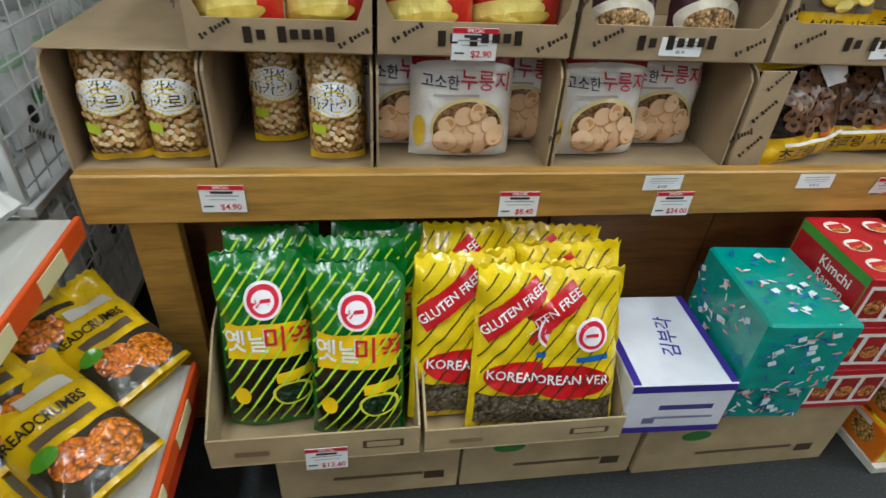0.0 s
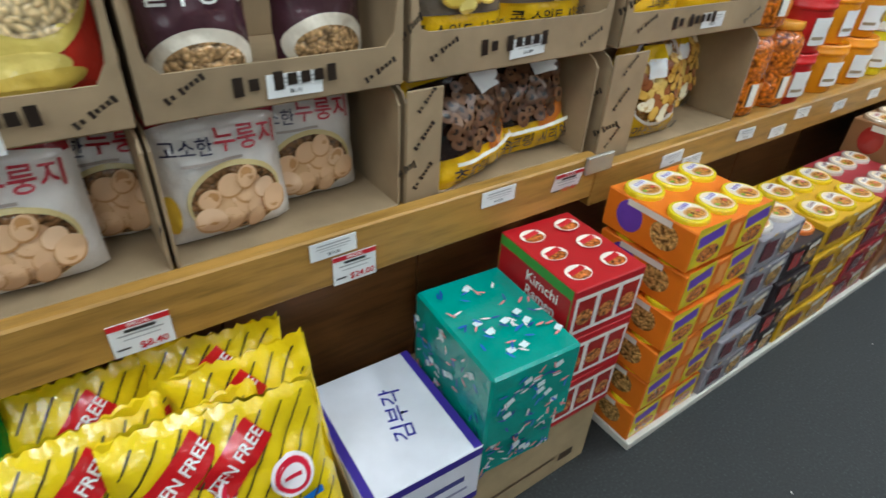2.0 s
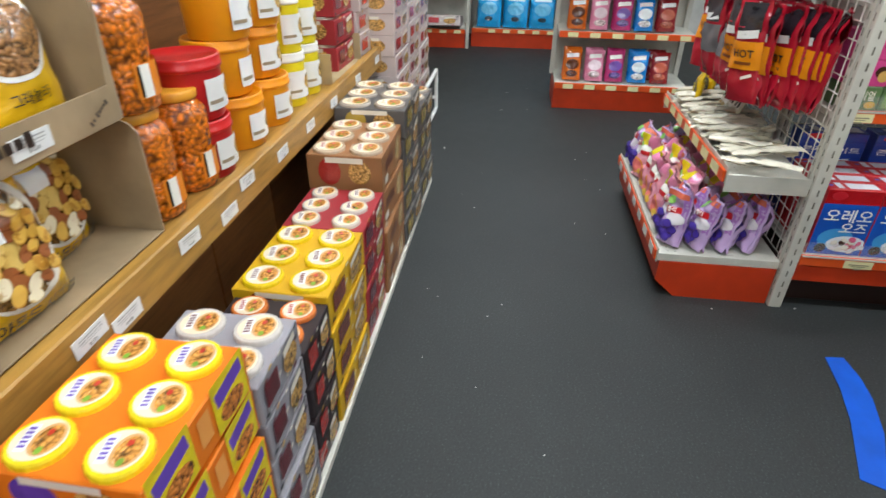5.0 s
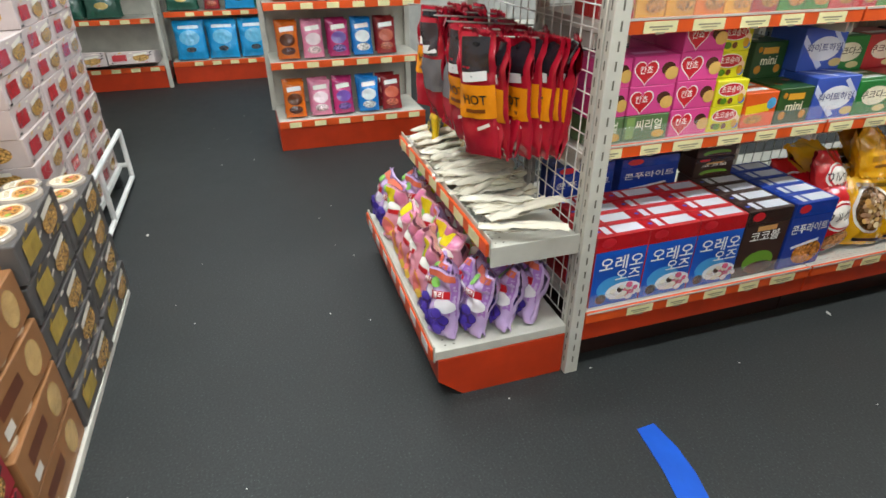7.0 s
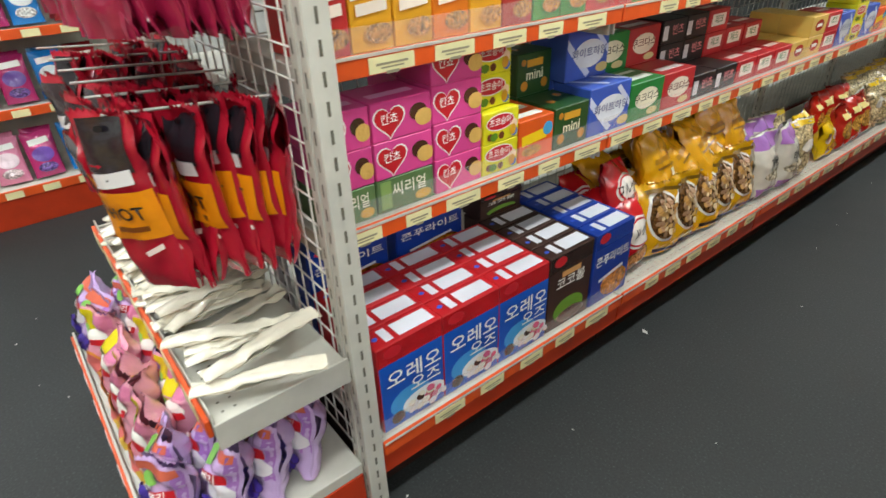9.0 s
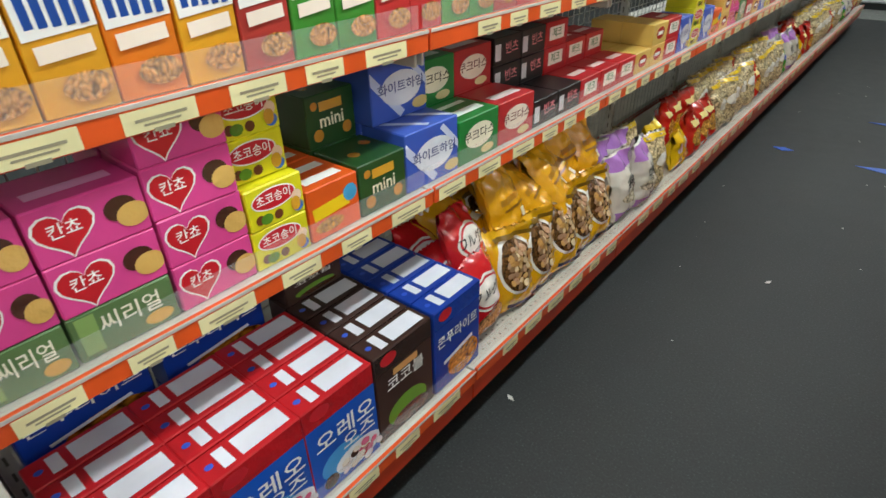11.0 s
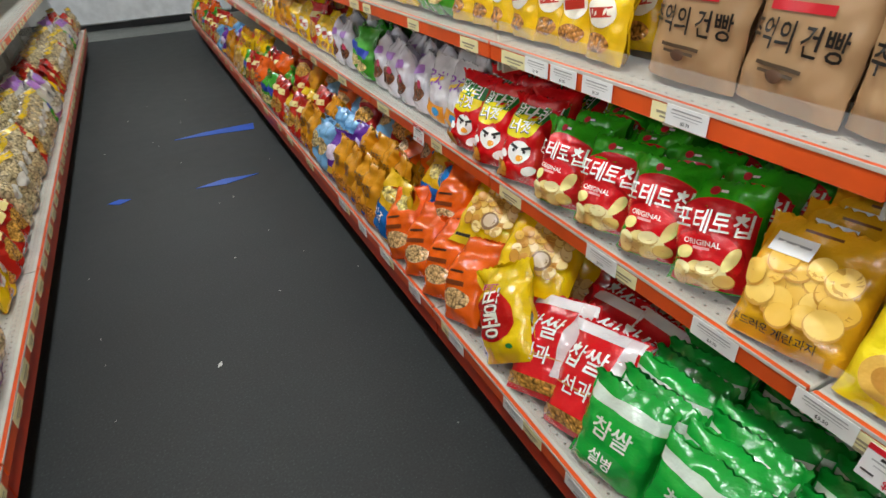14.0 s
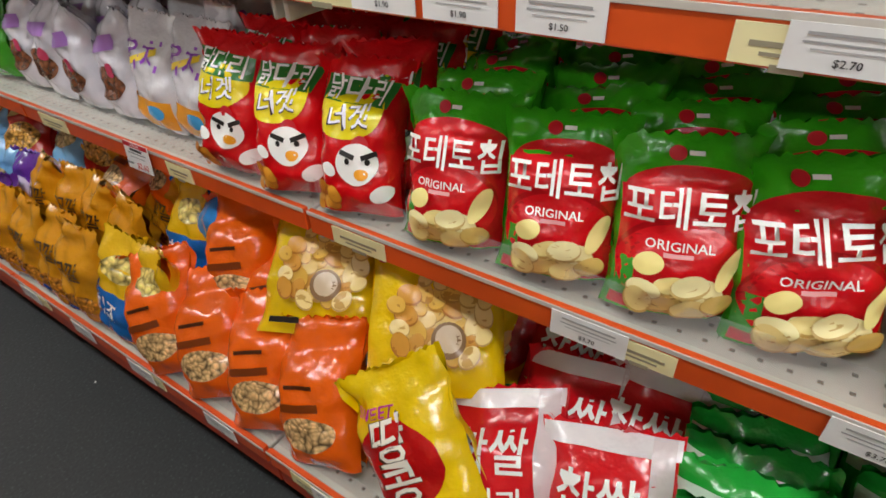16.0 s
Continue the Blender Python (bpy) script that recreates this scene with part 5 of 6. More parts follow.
JAR = proto(cheese_jar())
PAILR = proto(pail("b81c1c", "c41c1c", "red plastic pail of snacks with red lid"))
PAILY = proto(pail("e8960c", "f0960a", "orange plastic pail of biscuits with orange lid"))
PAILW = proto(pail("ecd820", "e8e4dc", "yellow canister with white lid", 0.075, 0.2))

# ---- stock on the wooden shelf ----
rnd = random.Random(7)


def jig(a):
    return (rnd.random() - 0.5) * 2 * a


def pick(ps):
    return ps[rnd.randrange(len(ps))]


ZS = 0.7645
for x, y in ((0.505, 2.33), (0.622, 2.335), (0.815, 2.42), (0.945, 2.33)):
    place(pick(MACARONI), x, y, ZS, jig(6), -4)
for x, y, r in ((1.09, 2.4, 4), (1.215, 2.335, 0), (1.36, 2.42, -6), (1.525, 2.34, 3), (1.69, 2.4, -4), (1.3, 2.5, 0)):
    place(pick(NURUNGJI), x, y, ZS, r, -6)
for x, y, r in ((2.04, 2.305, 14), (2.235, 2.35, -8), (2.16, 2.47, 0)):
    place(pick(CHOCO), x, y, ZS, r, -14, -6)
for x, y in ((2.66, 2.33), (2.87, 2.42)):
    place(pick(ALMOND), x, y, 0.727, jig(4), -8, 0, (0.95, 1, 0.92))
ZU = 1.0085
for x0, x1, ps, k in ((0.69, 1.02, POPS, 2), (1.03, 1.408, POPS, 2), (1.42, 1.835, RICEBROWN, 2), (1.85, 2.355, CORN, 2), (2.4, 2.98, BLUEBERRY, 2)):
    for i in range(k):
        w = (x1 - x0) / k
        o = place(pick(ps), x0 + w * (i + 0.5), 2.325 + 0.03 * i, ZU + 0.003, jig(4), -5)
        o.scale = (min(1, w * 0.97 / 0.25), 1, 0.95)
for x, z in ((3.11, 0.7185), (3.11, 0.984), (3.29, 0.7185)):
    place(JAR, x, 2.34, z, 20)
for z in (0.7185, 0.885):
    place(PAILR, 3.38, 2.345, z, 25)
for x, k in ((3.62, 4), (3.85, 4)):
    for i in range(k):
        place(PAILY, x, 2.35 + 0.02 * (i % 2), 0.7185 + 0.1655 * i, 20 + jig(20))
for x in (4.07, 4.24):
    for i in range(2):
        place(PAILW, x, 2.34, 0.7185 + 0.2005 * i, 10)
tb = empty("open_tray_box", pose(4.35, 2.25, 0.7185), "empty open brown cardboard tray on the shelf", "carton")
for a in ((0, 0.5, 0, 0.3, 0, 0.004), (0, 0.5, 0.296, 0.3, 0.0045, 0.16), (0, 0.004, 0, 0.2955, 0.0045, 0.13), (0.496, 0.5, 0, 0.2955, 0.0045, 0.13)):
    slab("panel", *a, CARD2, tb, bev=0)

# price cards on the front boards
CARDS = [proto(price_card(0.088, 0.062, p, True, "white special price card with red band reading " + p)) for p in ("$4.90", "$8.40", "$24.00", "$12.60", "$2.90", "$2.50")]
PLAIN = [proto(price_card(0.09, 0.036, p, False, "small white printed price card reading " + p)) for p in ("$10.80", "$12.20", "$6.10")]
for i, (x, z) in enumerate(((0.715, 0.728), (1.335, 0.705), (1.7, 0.7))):
    place(CARDS[i], x, 2.1965, z, jig(2))
place(CARDS[3], 0.905, 1.906, 0.255, 0, -6)
place(CARDS[4], 1.215, 2.2515, 1.03, 0, 4)
place(CARDS[5], 2.245, 2.1965, 0.735, 0, 12)
for k, (x, z, y) in enumerate(((1.66, 0.755, 2.1965), (2.04, 0.755, 2.1965), (1.64, 1.035, 2.2515), (2.12, 1.04, 2.2515), (2.74, 1.04, 2.2515), (2.66, 0.7, 2.2015), (2.76, 0.67, 2.2015), (3.02, 0.7, 2.2015), (3.22, 0.67, 2.2015), (3.35, 0.71, 2.2015), (3.62, 0.69, 2.2015), (3.9, 0.69, 2.2015), (4.2, 0.69, 2.2015), (4.6, 0.69, 2.2015), (5.0, 0.69, 2.2015))):
    place(PLAIN[k % 3], x, y, z, 0, 0, jig(3))

# ---- stacks on the floor ----
def brown_carton(x0, x1, y0, y1, z0, z1, label, green=False):
    c = proto_free = make_box("shipping_carton", x1 - x0, y1 - y0, z1 - z0, CARD2, {"front": [("r", 0.02, (z1 - z0) * 0.3, (x1 - x0) * 0.5, 0.012, mat("6a5438", "ink")), ("r", (x1 - x0) * 0.36, (z1 - z0) * 0.25, 0.05, 0.03, mat("4a3a28", "ink")), ("e", -(x1 - x0) * 0.25, (z1 - z0) * 0.62, 0.08, 0.04, mat("3a7a3a" if green else "b83a30", "ink"))]}, label, "carton", "shipping cartons")
    c.matrix_basis = pose((x0 + x1) / 2, (y0 + y1) / 2, z0)


brown_carton(0.78, 1.215, 1.975, 2.34, 0, 0.236, "brown shipping carton with red print under the trays")
brown_carton(1.222, 1.68, 1.975, 2.34, 0, 0.236, "brown shipping carton with green print under the trays", True)
brown_carton(1.687, 2.25, 1.965, 2.34, 0, 0.236, "long brown shipping carton with green print", True)


def open_tray(x0, x1, y0, y1, z, h, label):
    c = empty("cardboard_tray", pose(x0, y0, z), label, "cardboard tray", "cardboard trays")
    w, d, t = x1 - x0, y1 - y0, 0.005
    slab("bottom", 0, w, 0, d, 0, t, CARD2, c)
    fr = slab("front_panel", 0, w, 0, t, t + 0.001, h, CARD2, c)
    printed(fr, lambda u, v, o: Vector((u, -o, v)), [("r", w * 0.82, h * 0.5, w * 0.2, h * 0.28, mat("5a4630", "ink")), ("r", w * 0.82, h * 0.5, w * 0.16, h * 0.2, CARD2), ("r", w * 0.2, h * 0.45, w * 0.16, h * 0.18, mat("8a7050", "ink"))], lift=0.0006)
    slab("back_panel", 0, w, d - t, d, t + 0.001, h + 0.1, CARD2, c)
    for a in (0, w - t):
        prof = [(t + 0.001, t + 0.001), (t + 0.001, h), (d * 0.55, h + 0.13), (d - t - 0.001, h + 0.16), (d - t - 0.001, t + 0.001)]
        vs = [Vector((a + e, y, zz)) for e in (0, t) for y, zz in prof]
        n = len(prof)
        link_mesh("side_panel", vs, [list(range(n))[::-1], list(range(n, 2 * n))] + [[i, (i + 1) % n, n + (i + 1) % n, n + i] for i in range(n)], [CARD2], c)


open_tray(0.665, 1.105, 1.915, 2.26, 0.2365, 0.09, "open brown cardboard tray holding seaweed bags")
open_tray(1.115, 1.575, 1.915, 2.26, 0.2365, 0.075, "open brown cardboard tray holding noodle bags")
for x, y, r in ((0.79, 2.03, 3), (0.975, 1.985, -2), (0.8, 2.12, 3), (1.02, 2.13, -3), (0.98, 2.07, -1)):
    place(pick(SEAWEED), x, y, 0.245, r, -17, 0, (1.05, 1, 1.1))
for x, y, r, t in ((1.2, 2.02, 8, 5), (1.33, 1.975, 4, 4), (1.44, 1.955, -7, -4), (1.24, 2.14, 3, 0), (1.41, 2.13, -4, 3), (1.47, 2.05, -5, -4)):
    place(pick(VERMI), x, y, 0.245, r, -17, t, (1.03, 1, 1.1))

wp = make_box("white_noodle_box", 0.25, 0.3, 0.165, mat("dcdce4", "paper"), {"top": [("r", -0.115, 0.15, 0.02, 0.296, mat("3a2a8c", "ink")), ("r", 0.115, 0.15, 0.02, 0.296, mat("3a2a8c", "ink")), ("t", 0.02, 0.15, 0.05, mat("2a2a8c", "ink"), "김부각", 78)], "front": [("r", 0, 0.152, 0.246, 0.022, mat("3a2a8c", "ink")), ("r", 0, 0.012, 0.246, 0.02, mat("3a2a8c", "ink")), ("r", 0.02, 0.09, 0.13, 0.016, mat("4a4a8a", "ink")), ("r", -0.06, 0.045, 0.03, 0.02, mat("6a6a8a", "ink")), ("r", 0.02, 0.055, 0.15, 0.008, mat("8a8aa8", "ink"))]}, "white and purple printed food box", "food box")
wp.matrix_basis = pose(1.7, 2.07, 0.237, 0, 0, -2)
TEAL = mat("14988a")


def teal_box(h, d, label):
    art = {}
    for face, (wu, wv) in {"top": (0.21, d), "front": (0.21, h), "left": (d, h)}.items():
        q = []
        for i in range(44):
            u, v = (rnd.random() - 0.5) * wu * 0.9, rnd.uniform(0.1, 0.9) * wv
            q.append(("e", u, v, 0.022, 0.005, mat(("2a6ac8", "e8e8e8", "e89090", "1c4a98")[i % 4], "ink"), rnd.random() * 180))
            if i % 5 == 0:
                q.append(("r", u + 0.01, v + 0.01 if v < wv - 0.03 else v, 0.018, 0.014, mat("d8ecec", "ink"), rnd.random() * 40))
        art[face] = q
    return make_box("gift_box", 0.215, d, h, TEAL, art, label, "gift box", "teal boxes", 0.006)


teal_box(0.13, 0.24, "smaller teal gift-wrapped box with flower print").matrix_basis = pose(1.945, 2.06, 0.237, 0, 0, -4)
teal_box(0.2, 0.29, "teal gift-wrapped box with flower print, stacked").matrix_basis = pose(1.945, 2.06, 0.3675, 0, 0, -4)
for i in range(3):
    place(KIMP, 2.165, 2.08, 0.237 + 0.1375 * i, -2 + jig(1.5))


def stack(p, x, y, n, h, z0=0.0265, wob=1.5):
    for i in range(n):
        place(p, x + jig(0.006), y + jig(0.006), z0 + h * i, jig(wob))


stack(SNACKP, 2.52, 2.037, 6, 0.1155)
stack(DARK1, 2.79, 2.04, 5, 0.1155)
stack(DARK2, 3.005, 2.04, 4, 0.1155)
stack(YELK, 3.295, 2.046, 4, 0.1205, 0.0265)
stack(REDK, 3.63, 2.046, 4, 0.1205)
stack(BROWNK, 3.985, 2.052, 4, 0.151)
stack(SILVK, 4.4, 2.06, 5, 0.131)
stack(SILVK, 4.84, 2.06, 4, 0.131)
for x, k in ((5.3, 8), (5.71, 10), (6.12, 12)):
    stack(PINKK, x, 2.29, k, 0.1105, 0.131, 1.0)
stack(REDK, 4.72, 2.42, 3, 0.121, 0.719)
stack(PINKK, 5.08, 2.43, 4, 0.111, 0.719)
# white tube trolley under the far noodle cartons
tr = empty("trolley", pose(0, 0, 0), "white steel tube trolley carrying noodle cartons", "trolley")
slab("platform", 5.09, 6.33, 2.1, 2.48, 0.1, 0.13, mat("dcdcd8", "paint"), tr)
for a, b in (((5.09, 2.06, 0.04), (6.33, 2.06, 0.04)), ((5.09, 2.06, 0.33), (6.33, 2.06, 0.33)), ((5.09, 2.06, 0.04), (5.09, 2.06, 0.33)), ((6.33, 2.06, 0.04), (6.33, 2.06, 0.33)), ((5.7, 2.06, 0.04), (5.7, 2.06, 0.33)), ((5.09, 2.06, 0.12), (5.09, 2.48, 0.12)), ((6.33, 2.06, 0.12), (6.33, 2.48, 0.12))):
    v, f = rod_geo(a, b, 0.014, 10)
    link_mesh("tube", v, f, [mat("e4e4e0", "paint")], tr)
for x in (5.14, 6.28):
    for y in (2.14, 2.44):
        v, f = lathe_geo([(0.02, 0), (0.03, 0.01), (0.03, 0.09), (0.02, 0.1)], 12, x, y)
        link_mesh("caster", v, f, [mat("2a2a2a", "paint")], tr)

# ---- end display stock ----
for j in range(4):
    for i in range(9):
        ps = JELLY if (i < 2 or i > 6 or rnd.random() < 0.12) else JELLYP
        place(pick(ps), 4.07 + 0.115 * i + jig(0.012), 0.78 - 0.1 * j, 0.206, 180 + jig(25) + 12, -16, jig(8), (1.22, 1.25, 1.12))
STICK = mat("d8c8a4", "paper")


def cheese_stick(seed):
    r2 = random.Random(seed)
    ob = make_bag("dried_fish_stick", 0.045, 0.27, 0.02, mat("e8e0cc"), [("r", 0, 0.13, 0.03, 0.12, mat("f2eee6", "paper")), ("r", 0, 0.13, 0.012, 0.07, K), ("r", 0, 0.05, 0.03, 0.05, mat("c8ae7c"))], "long clear packet of white dried snack sticks", "snack packet", "snack sticks", seed, 0.1, 1.2)
    return ob


STICKS = [proto(cheese_stick(s)) for s in (1, 2)]
for k in range(46):
    x, y = 4.03 + rnd.random() * 0.9, 0.4 + rnd.random() * 0.04
    place(pick(STICKS), x + 0.03, y + 0.23, 0.571 + 0.011 * (k % 5), rnd.uniform(-40, 25), 88 - rnd.random() * 4, 0)
for k in range(7):
    place(pick(STICKS), 4.55 + 0.035 * k, 0.5, 0.556, 180 + jig(8), -22, jig(6))
for x, y in ((4.88, 0.57), (4.95, 0.5)):
    place(simple_bag("yellow_pouch", 0.12, 0.17, 0.04, mat("e8c010"), [("e", 0, 0.09, 0.07, 0.07, K), ("t", 0, 0.09, 0.045, mat("f0d840", "ink"), "맛")], "small yellow pouch with a black disc", "snack pouch", seeds=1)[0], x, y, 0.556, 180 + jig(20), -8)
PEGM = mat("c8c4bc", "metal")
for row, (z, n, y0, ps, dz) in enumerate(((1.1, 9, 0.375, JERKY, 0.35), (1.56, 8, 0.375, LILAC, 0.35))):
    for col, x in enumerate((4.17, 4.31, 4.45, 4.59, 4.73, 4.92)):
        v, f = rod_geo((x, 0.345, z), (x, 0.345 + 0.3, z + 0.025), 0.003, 6)
        tagged(link_mesh("peg_hook", v, f, [PEGM]), "thin steel peg hook on the wire back", "peg hook", "peg hooks")
        for i in range(n):
            if row == 1 and col > 3 or col == 5 and i > 3:
                continue
            p = JERKYB[0] if row == 0 and col in (2, 3) else pick(ps)
            place(p, x + jig(0.006), y0 + 0.031 * i, z - dz + 0.012 + 0.0025 * i, 180 + (25 if i == n - 1 else 0) + jig(16), 2 + jig(7), jig(5), (1.25, 1.5, 1.3))

# ---- aisle stock ----
def shelf_y(kinds, y, stop, x, z, face, depth, gap, lean=-10, rows=2, lim=400):
    """Fills a shelf along -y with bags standing in rows; face: turn of the bag's front."""
    sgn = 1 if face > 0 else -1
    i = 0
    while y > stop:
        ps, n = kinds[i % len(kinds)]
        w = ps[0].dimensions.x * 0.9
        for _ in range(n):
            if y - w < stop:
                return
            for r in range(rows):
                far = y < -4.5
                if far and r > 1:
                    continue
                place(pick(ps), x - sgn * (0.06 + depth * r) + jig(0.008), y - w / 2 + jig(0.008), z + 0.012 + 0.012 * r, face + jig(9), lean + jig(5), jig(4))
            y -= w + gap
        i += 1


# cereal boxes on the base deck
for p, yc, rows in ((OREO, 0.185, 4), (OREO, -0.015, 4), (OREO, -0.215, 4), (COCO, -0.42, 5), (CORNB, -0.628, 5)):
    for r in range(rows):
        place(p, B_FRONT + 0.06 + 0.078 * r, yc, B_BASE + 0.001, -90 + jig(1), 0, 0, (1.08, 1, 1))
for r in range(2):
    for i in range(2):
        place(COCO, 4.36 + 0.1 * r, -0.42, B_BASE + 0.277 + 0.08 * i, -90, 0, 0, (1.0, 1.2, 0.28))
for k in range(2):
    for i in range(2):
        o = place(CORNB, 4.40, 0.14 - 0.29 * k, B_BASE + 0.001 + 0.19 * i + 0.19 * 0, -90)
        o.scale = (1.4, 1.3, 0.68)
shelf_y([(FULGRA, 1)], -0.735, -0.93, B_FRONT + 0.02, B_BASE, -90, 0.12, -0.02, -12, 3)
place(FULGRA[0], B_FRONT + 0.13, -0.86, B_BASE + 0.13, -80, -25, 8)
shelf_y([(GANULA, 5)], -0.9, -1.74, B_FRONT + 0.01, B_BASE, -90, 0.12, -0.03, -14, 3)
shelf_y([(PUFFW, 2), (CLEARS, 2)], -1.7, -2.35, B_FRONT + 0.0, B_BASE, -90, 0.12, 0.0, -10, 2)
shelf_y([(YELP, 2), (REDS, 3), (CLEARS, 5), (REDS, 1), (CLEARS, 4), (GREENS, 1), (PUFFW, 2)], -2.35, -8.4, B_FRONT + 0.0, B_BASE, -90, 0.13, 0.0, -12, 2)
for k in range(8):
    place(pick(GANUPLAIN), 4.15 + jig(0.05), -0.98 - 0.1 * k, B_BASE + 0.2, -90 + jig(30), -40 + jig(20), jig(10))

# biscuit boxes on the middle deck
def box_column(p, y, w, h, d, n, x, z, rows=2):
    wide = w / p.dimensions.x
    for r in range(rows):
        for i in range(n):
            place(p, x + d / 2 + (d + 0.004) * r, y - w / 2, z + (h + 0.0006) * i, -90 + jig(1.2), 0, 0, (wide, 1, 1))


y = 0.283
BX, BZ = 4.145, B_SH2 + 0.001
for p, w, h, d, n, rows in ((CERG, 0.128, 0.085, 0.14, 1, 2), (CERG, 0.165, 0.085, 0.14, 1, 2), (PINK, 0.155, 0.09, 0.14, 4, 2), (YELB, 0.13, 0.085, 0.14, 2, 2), (ORGB, 0.14, 0.12, 0.15, 1, 2), (MINI, 0.15, 0.125, 0.15, 1, 1), (BLUX, 0.2, 0.15, 0.15, 1, 2), (GRNX, 0.185, 0.125, 0.15, 1, 1), (REDX, 0.185, 0.125, 0.15, 1, 2), (BLKX, 0.15, 0.085, 0.14, 1, 1), (BLKX, 0.15, 0.085, 0.14, 1, 1), (RDBX, 0.15, 0.085, 0.14, 1, 1), (RDBX, 0.15, 0.085, 0.14, 1, 1), (RDBX, 0.15, 0.085, 0.14, 1, 1), (CRMB, 0.15, 0.085, 0.14, 1, 2), (CRMB, 0.15, 0.085, 0.14, 2, 2), (RDBX, 0.15, 0.085, 0.14, 2, 1), (BLUX, 0.165, 0.15, 0.15, 1, 1), (YELB, 0.14, 0.085, 0.14, 3, 1), (BLUX, 0.165, 0.15, 0.15, 1, 1), (ORGB, 0.14, 0.12, 0.15, 1, 1), (CRMB, 0.15, 0.085, 0.14, 3, 1), (PINK, 0.165, 0.09, 0.14, 2, 1), (GRNX, 0.15, 0.125, 0.15, 2, 1), (RDBX, 0.15, 0.085, 0.14, 3, 1), (CRMB, 0.15, 0.085, 0.14, 2, 1), (BLUX, 0.165, 0.15, 0.15, 2, 1), (YELB, 0.14, 0.085, 0.14, 3, 1), (RDBX, 0.15, 0.085, 0.14, 3, 1)):
    box_column(p, y, w, h, d, n, BX, BZ, rows)
    y -= w + 0.005
# second layers and the rows standing behind
for p, yy, w, h, d, n, x, z in ((PINK, 0.283, 0.128, 0.09, 0.14, 2, BX, 0.0862), (PINK, 0.15, 0.165, 0.09, 0.14, 2, BX, 0.0862), (YELB, -0.175, 0.13, 0.085, 0.14, 2, BX + 0.03, 0.1722),
                                (MINI, -0.455, 0.15, 0.125, 0.15, 2, BX + 0.155, 0), (BLUX, -0.61, 0.2, 0.15, 0.15, 1, BX + 0.1, 0.1506), (GRNX, -0.815, 0.185, 0.125, 0.15, 2, BX + 0.155, 0), (REDX, -1.0, 0.185, 0.125, 0.15, 1, BX + 0.155, 0.1256),
                                (BLKX, -1.19, 0.15, 0.085, 0.14, 3, BX + 0.145, 0), (BLKX, -1.345, 0.15, 0.085, 0.14, 3, BX + 0.145, 0), (RDBX, -1.5, 0.15, 0.085, 0.14, 3, BX + 0.145, 0), (RDBX, -1.655, 0.15, 0.085, 0.14, 2, BX + 0.145, 0), (RDBX, -1.81, 0.15, 0.085, 0.14, 2, BX + 0.145, 0)):
    box_column(p, yy, w, h, d, n, x, BZ + z, 1)
y = 0.28
for k in (4, 0, 0, 1, 0, 2, 3, 3, 4, 4, 3, 3, 2, 4, 0, 0, 1, 3, 3, 4, 2, 0, 0, 3, 1, 1, 4, 3, 0, 2, 2, 3, 0, 4):
    for r in range(2):
        place(PRETZ[k], 4.185 + 0.085 * r, y - 0.05, B_SH3 + 0.001, -90 + jig(1.5), 0, 0, (0.67, 1, 1))
    y -= 0.104

# snack bags on the facing run
X2 = 2.83
for k in range(7):
    for yy in (-0.94, -0.745, -0.55):
        place(pick(GREENC), 2.755 - 0.055 * k, yy + jig(0.01), C_BASE + 0.01, 97 + jig(6), -22 + jig(4), jig(3), (1, 1.2, 0.88))
for yy, xx, r, t in ((-1.2, 2.75, 108, -14), (-1.06, 2.745, 102, -10), (-1.17, 2.65, 98, -4), (-1.09, 2.62, 94, 2), (-1.24, 2.53, 92, 0), (-1.1, 2.5, 90, 0)):
    place(pick(RICEC), xx, yy, C_BASE + 0.01, r, -42, t, (1.06, 1.2, 1.05))
for yy, xx in ((-1.0, 2.42), (-1.16, 2.4), (-1.32, 2.42), (-1.1, 2.32)):
    place(pick(REDPLAIN), xx, yy, C_BASE + 0.13, 95 + jig(12), -55, jig(8))
place(PEANUTS[0], 2.755, -1.3, C_BASE + 0.05, 106, -24, -36, (1, 1, 0.88))
place(PEANUTS[1], 2.5, -1.4, C_BASE + 0.008, 95, -40, 4)
for yy, r, t in ((-1.395, 122, 4), (-1.65, 116, 2)):
    place(pick(CARAMEL), 2.655, yy, C_BASE + 0.175, r, -52, t, (1.05, 1.1, 1.05))
    place(pick(CARAMEL), 2.5, yy - 0.04, C_BASE + 0.01, r, -14)
for yy, xx, z in ((-1.56, 2.765, 0), (-1.7, 2.768, 0), (-1.84, 2.768, 0), (-1.75, 2.66, 0.05), (-1.88, 2.64, 0.09), (-1.8, 2.54, 0.08), (-1.97, 2.768, 0)):
    place(pick(ORANGE), xx, yy, C_BASE + 0.01 + z, 104 + jig(8), -30 + jig(6), -16 + jig(6), (1.12, 1.15, 1.0))
for yy, xx, z in ((-2.04, 2.765, 0), (-2.17, 2.765, 0), (-2.1, 2.6, 0.06)):
    place(pick(BLUEB), xx, yy, C_BASE + 0.01 + z, 90 + jig(14), -16, jig(8))
for yy, xx in ((-2.02, 2.58), (-2.2, 2.5)):
    place(pick(BLUET), xx, yy, C_BASE + 0.2, 90 + jig(20), -45, jig(14))
shelf_y([(AMBER, 4), (PURPLE, 1), (SKY, 2), (AMBER, 2), (REDS, 2), (YELP, 2), (REDS, 2), (GREENS, 2), (ORANGE, 2), (REDS, 3), (GREENS, 1), (CARAMEL, 2)], -2.22, -8.4, X2, C_BASE, 90, 0.12, -0.02, -14, 3)
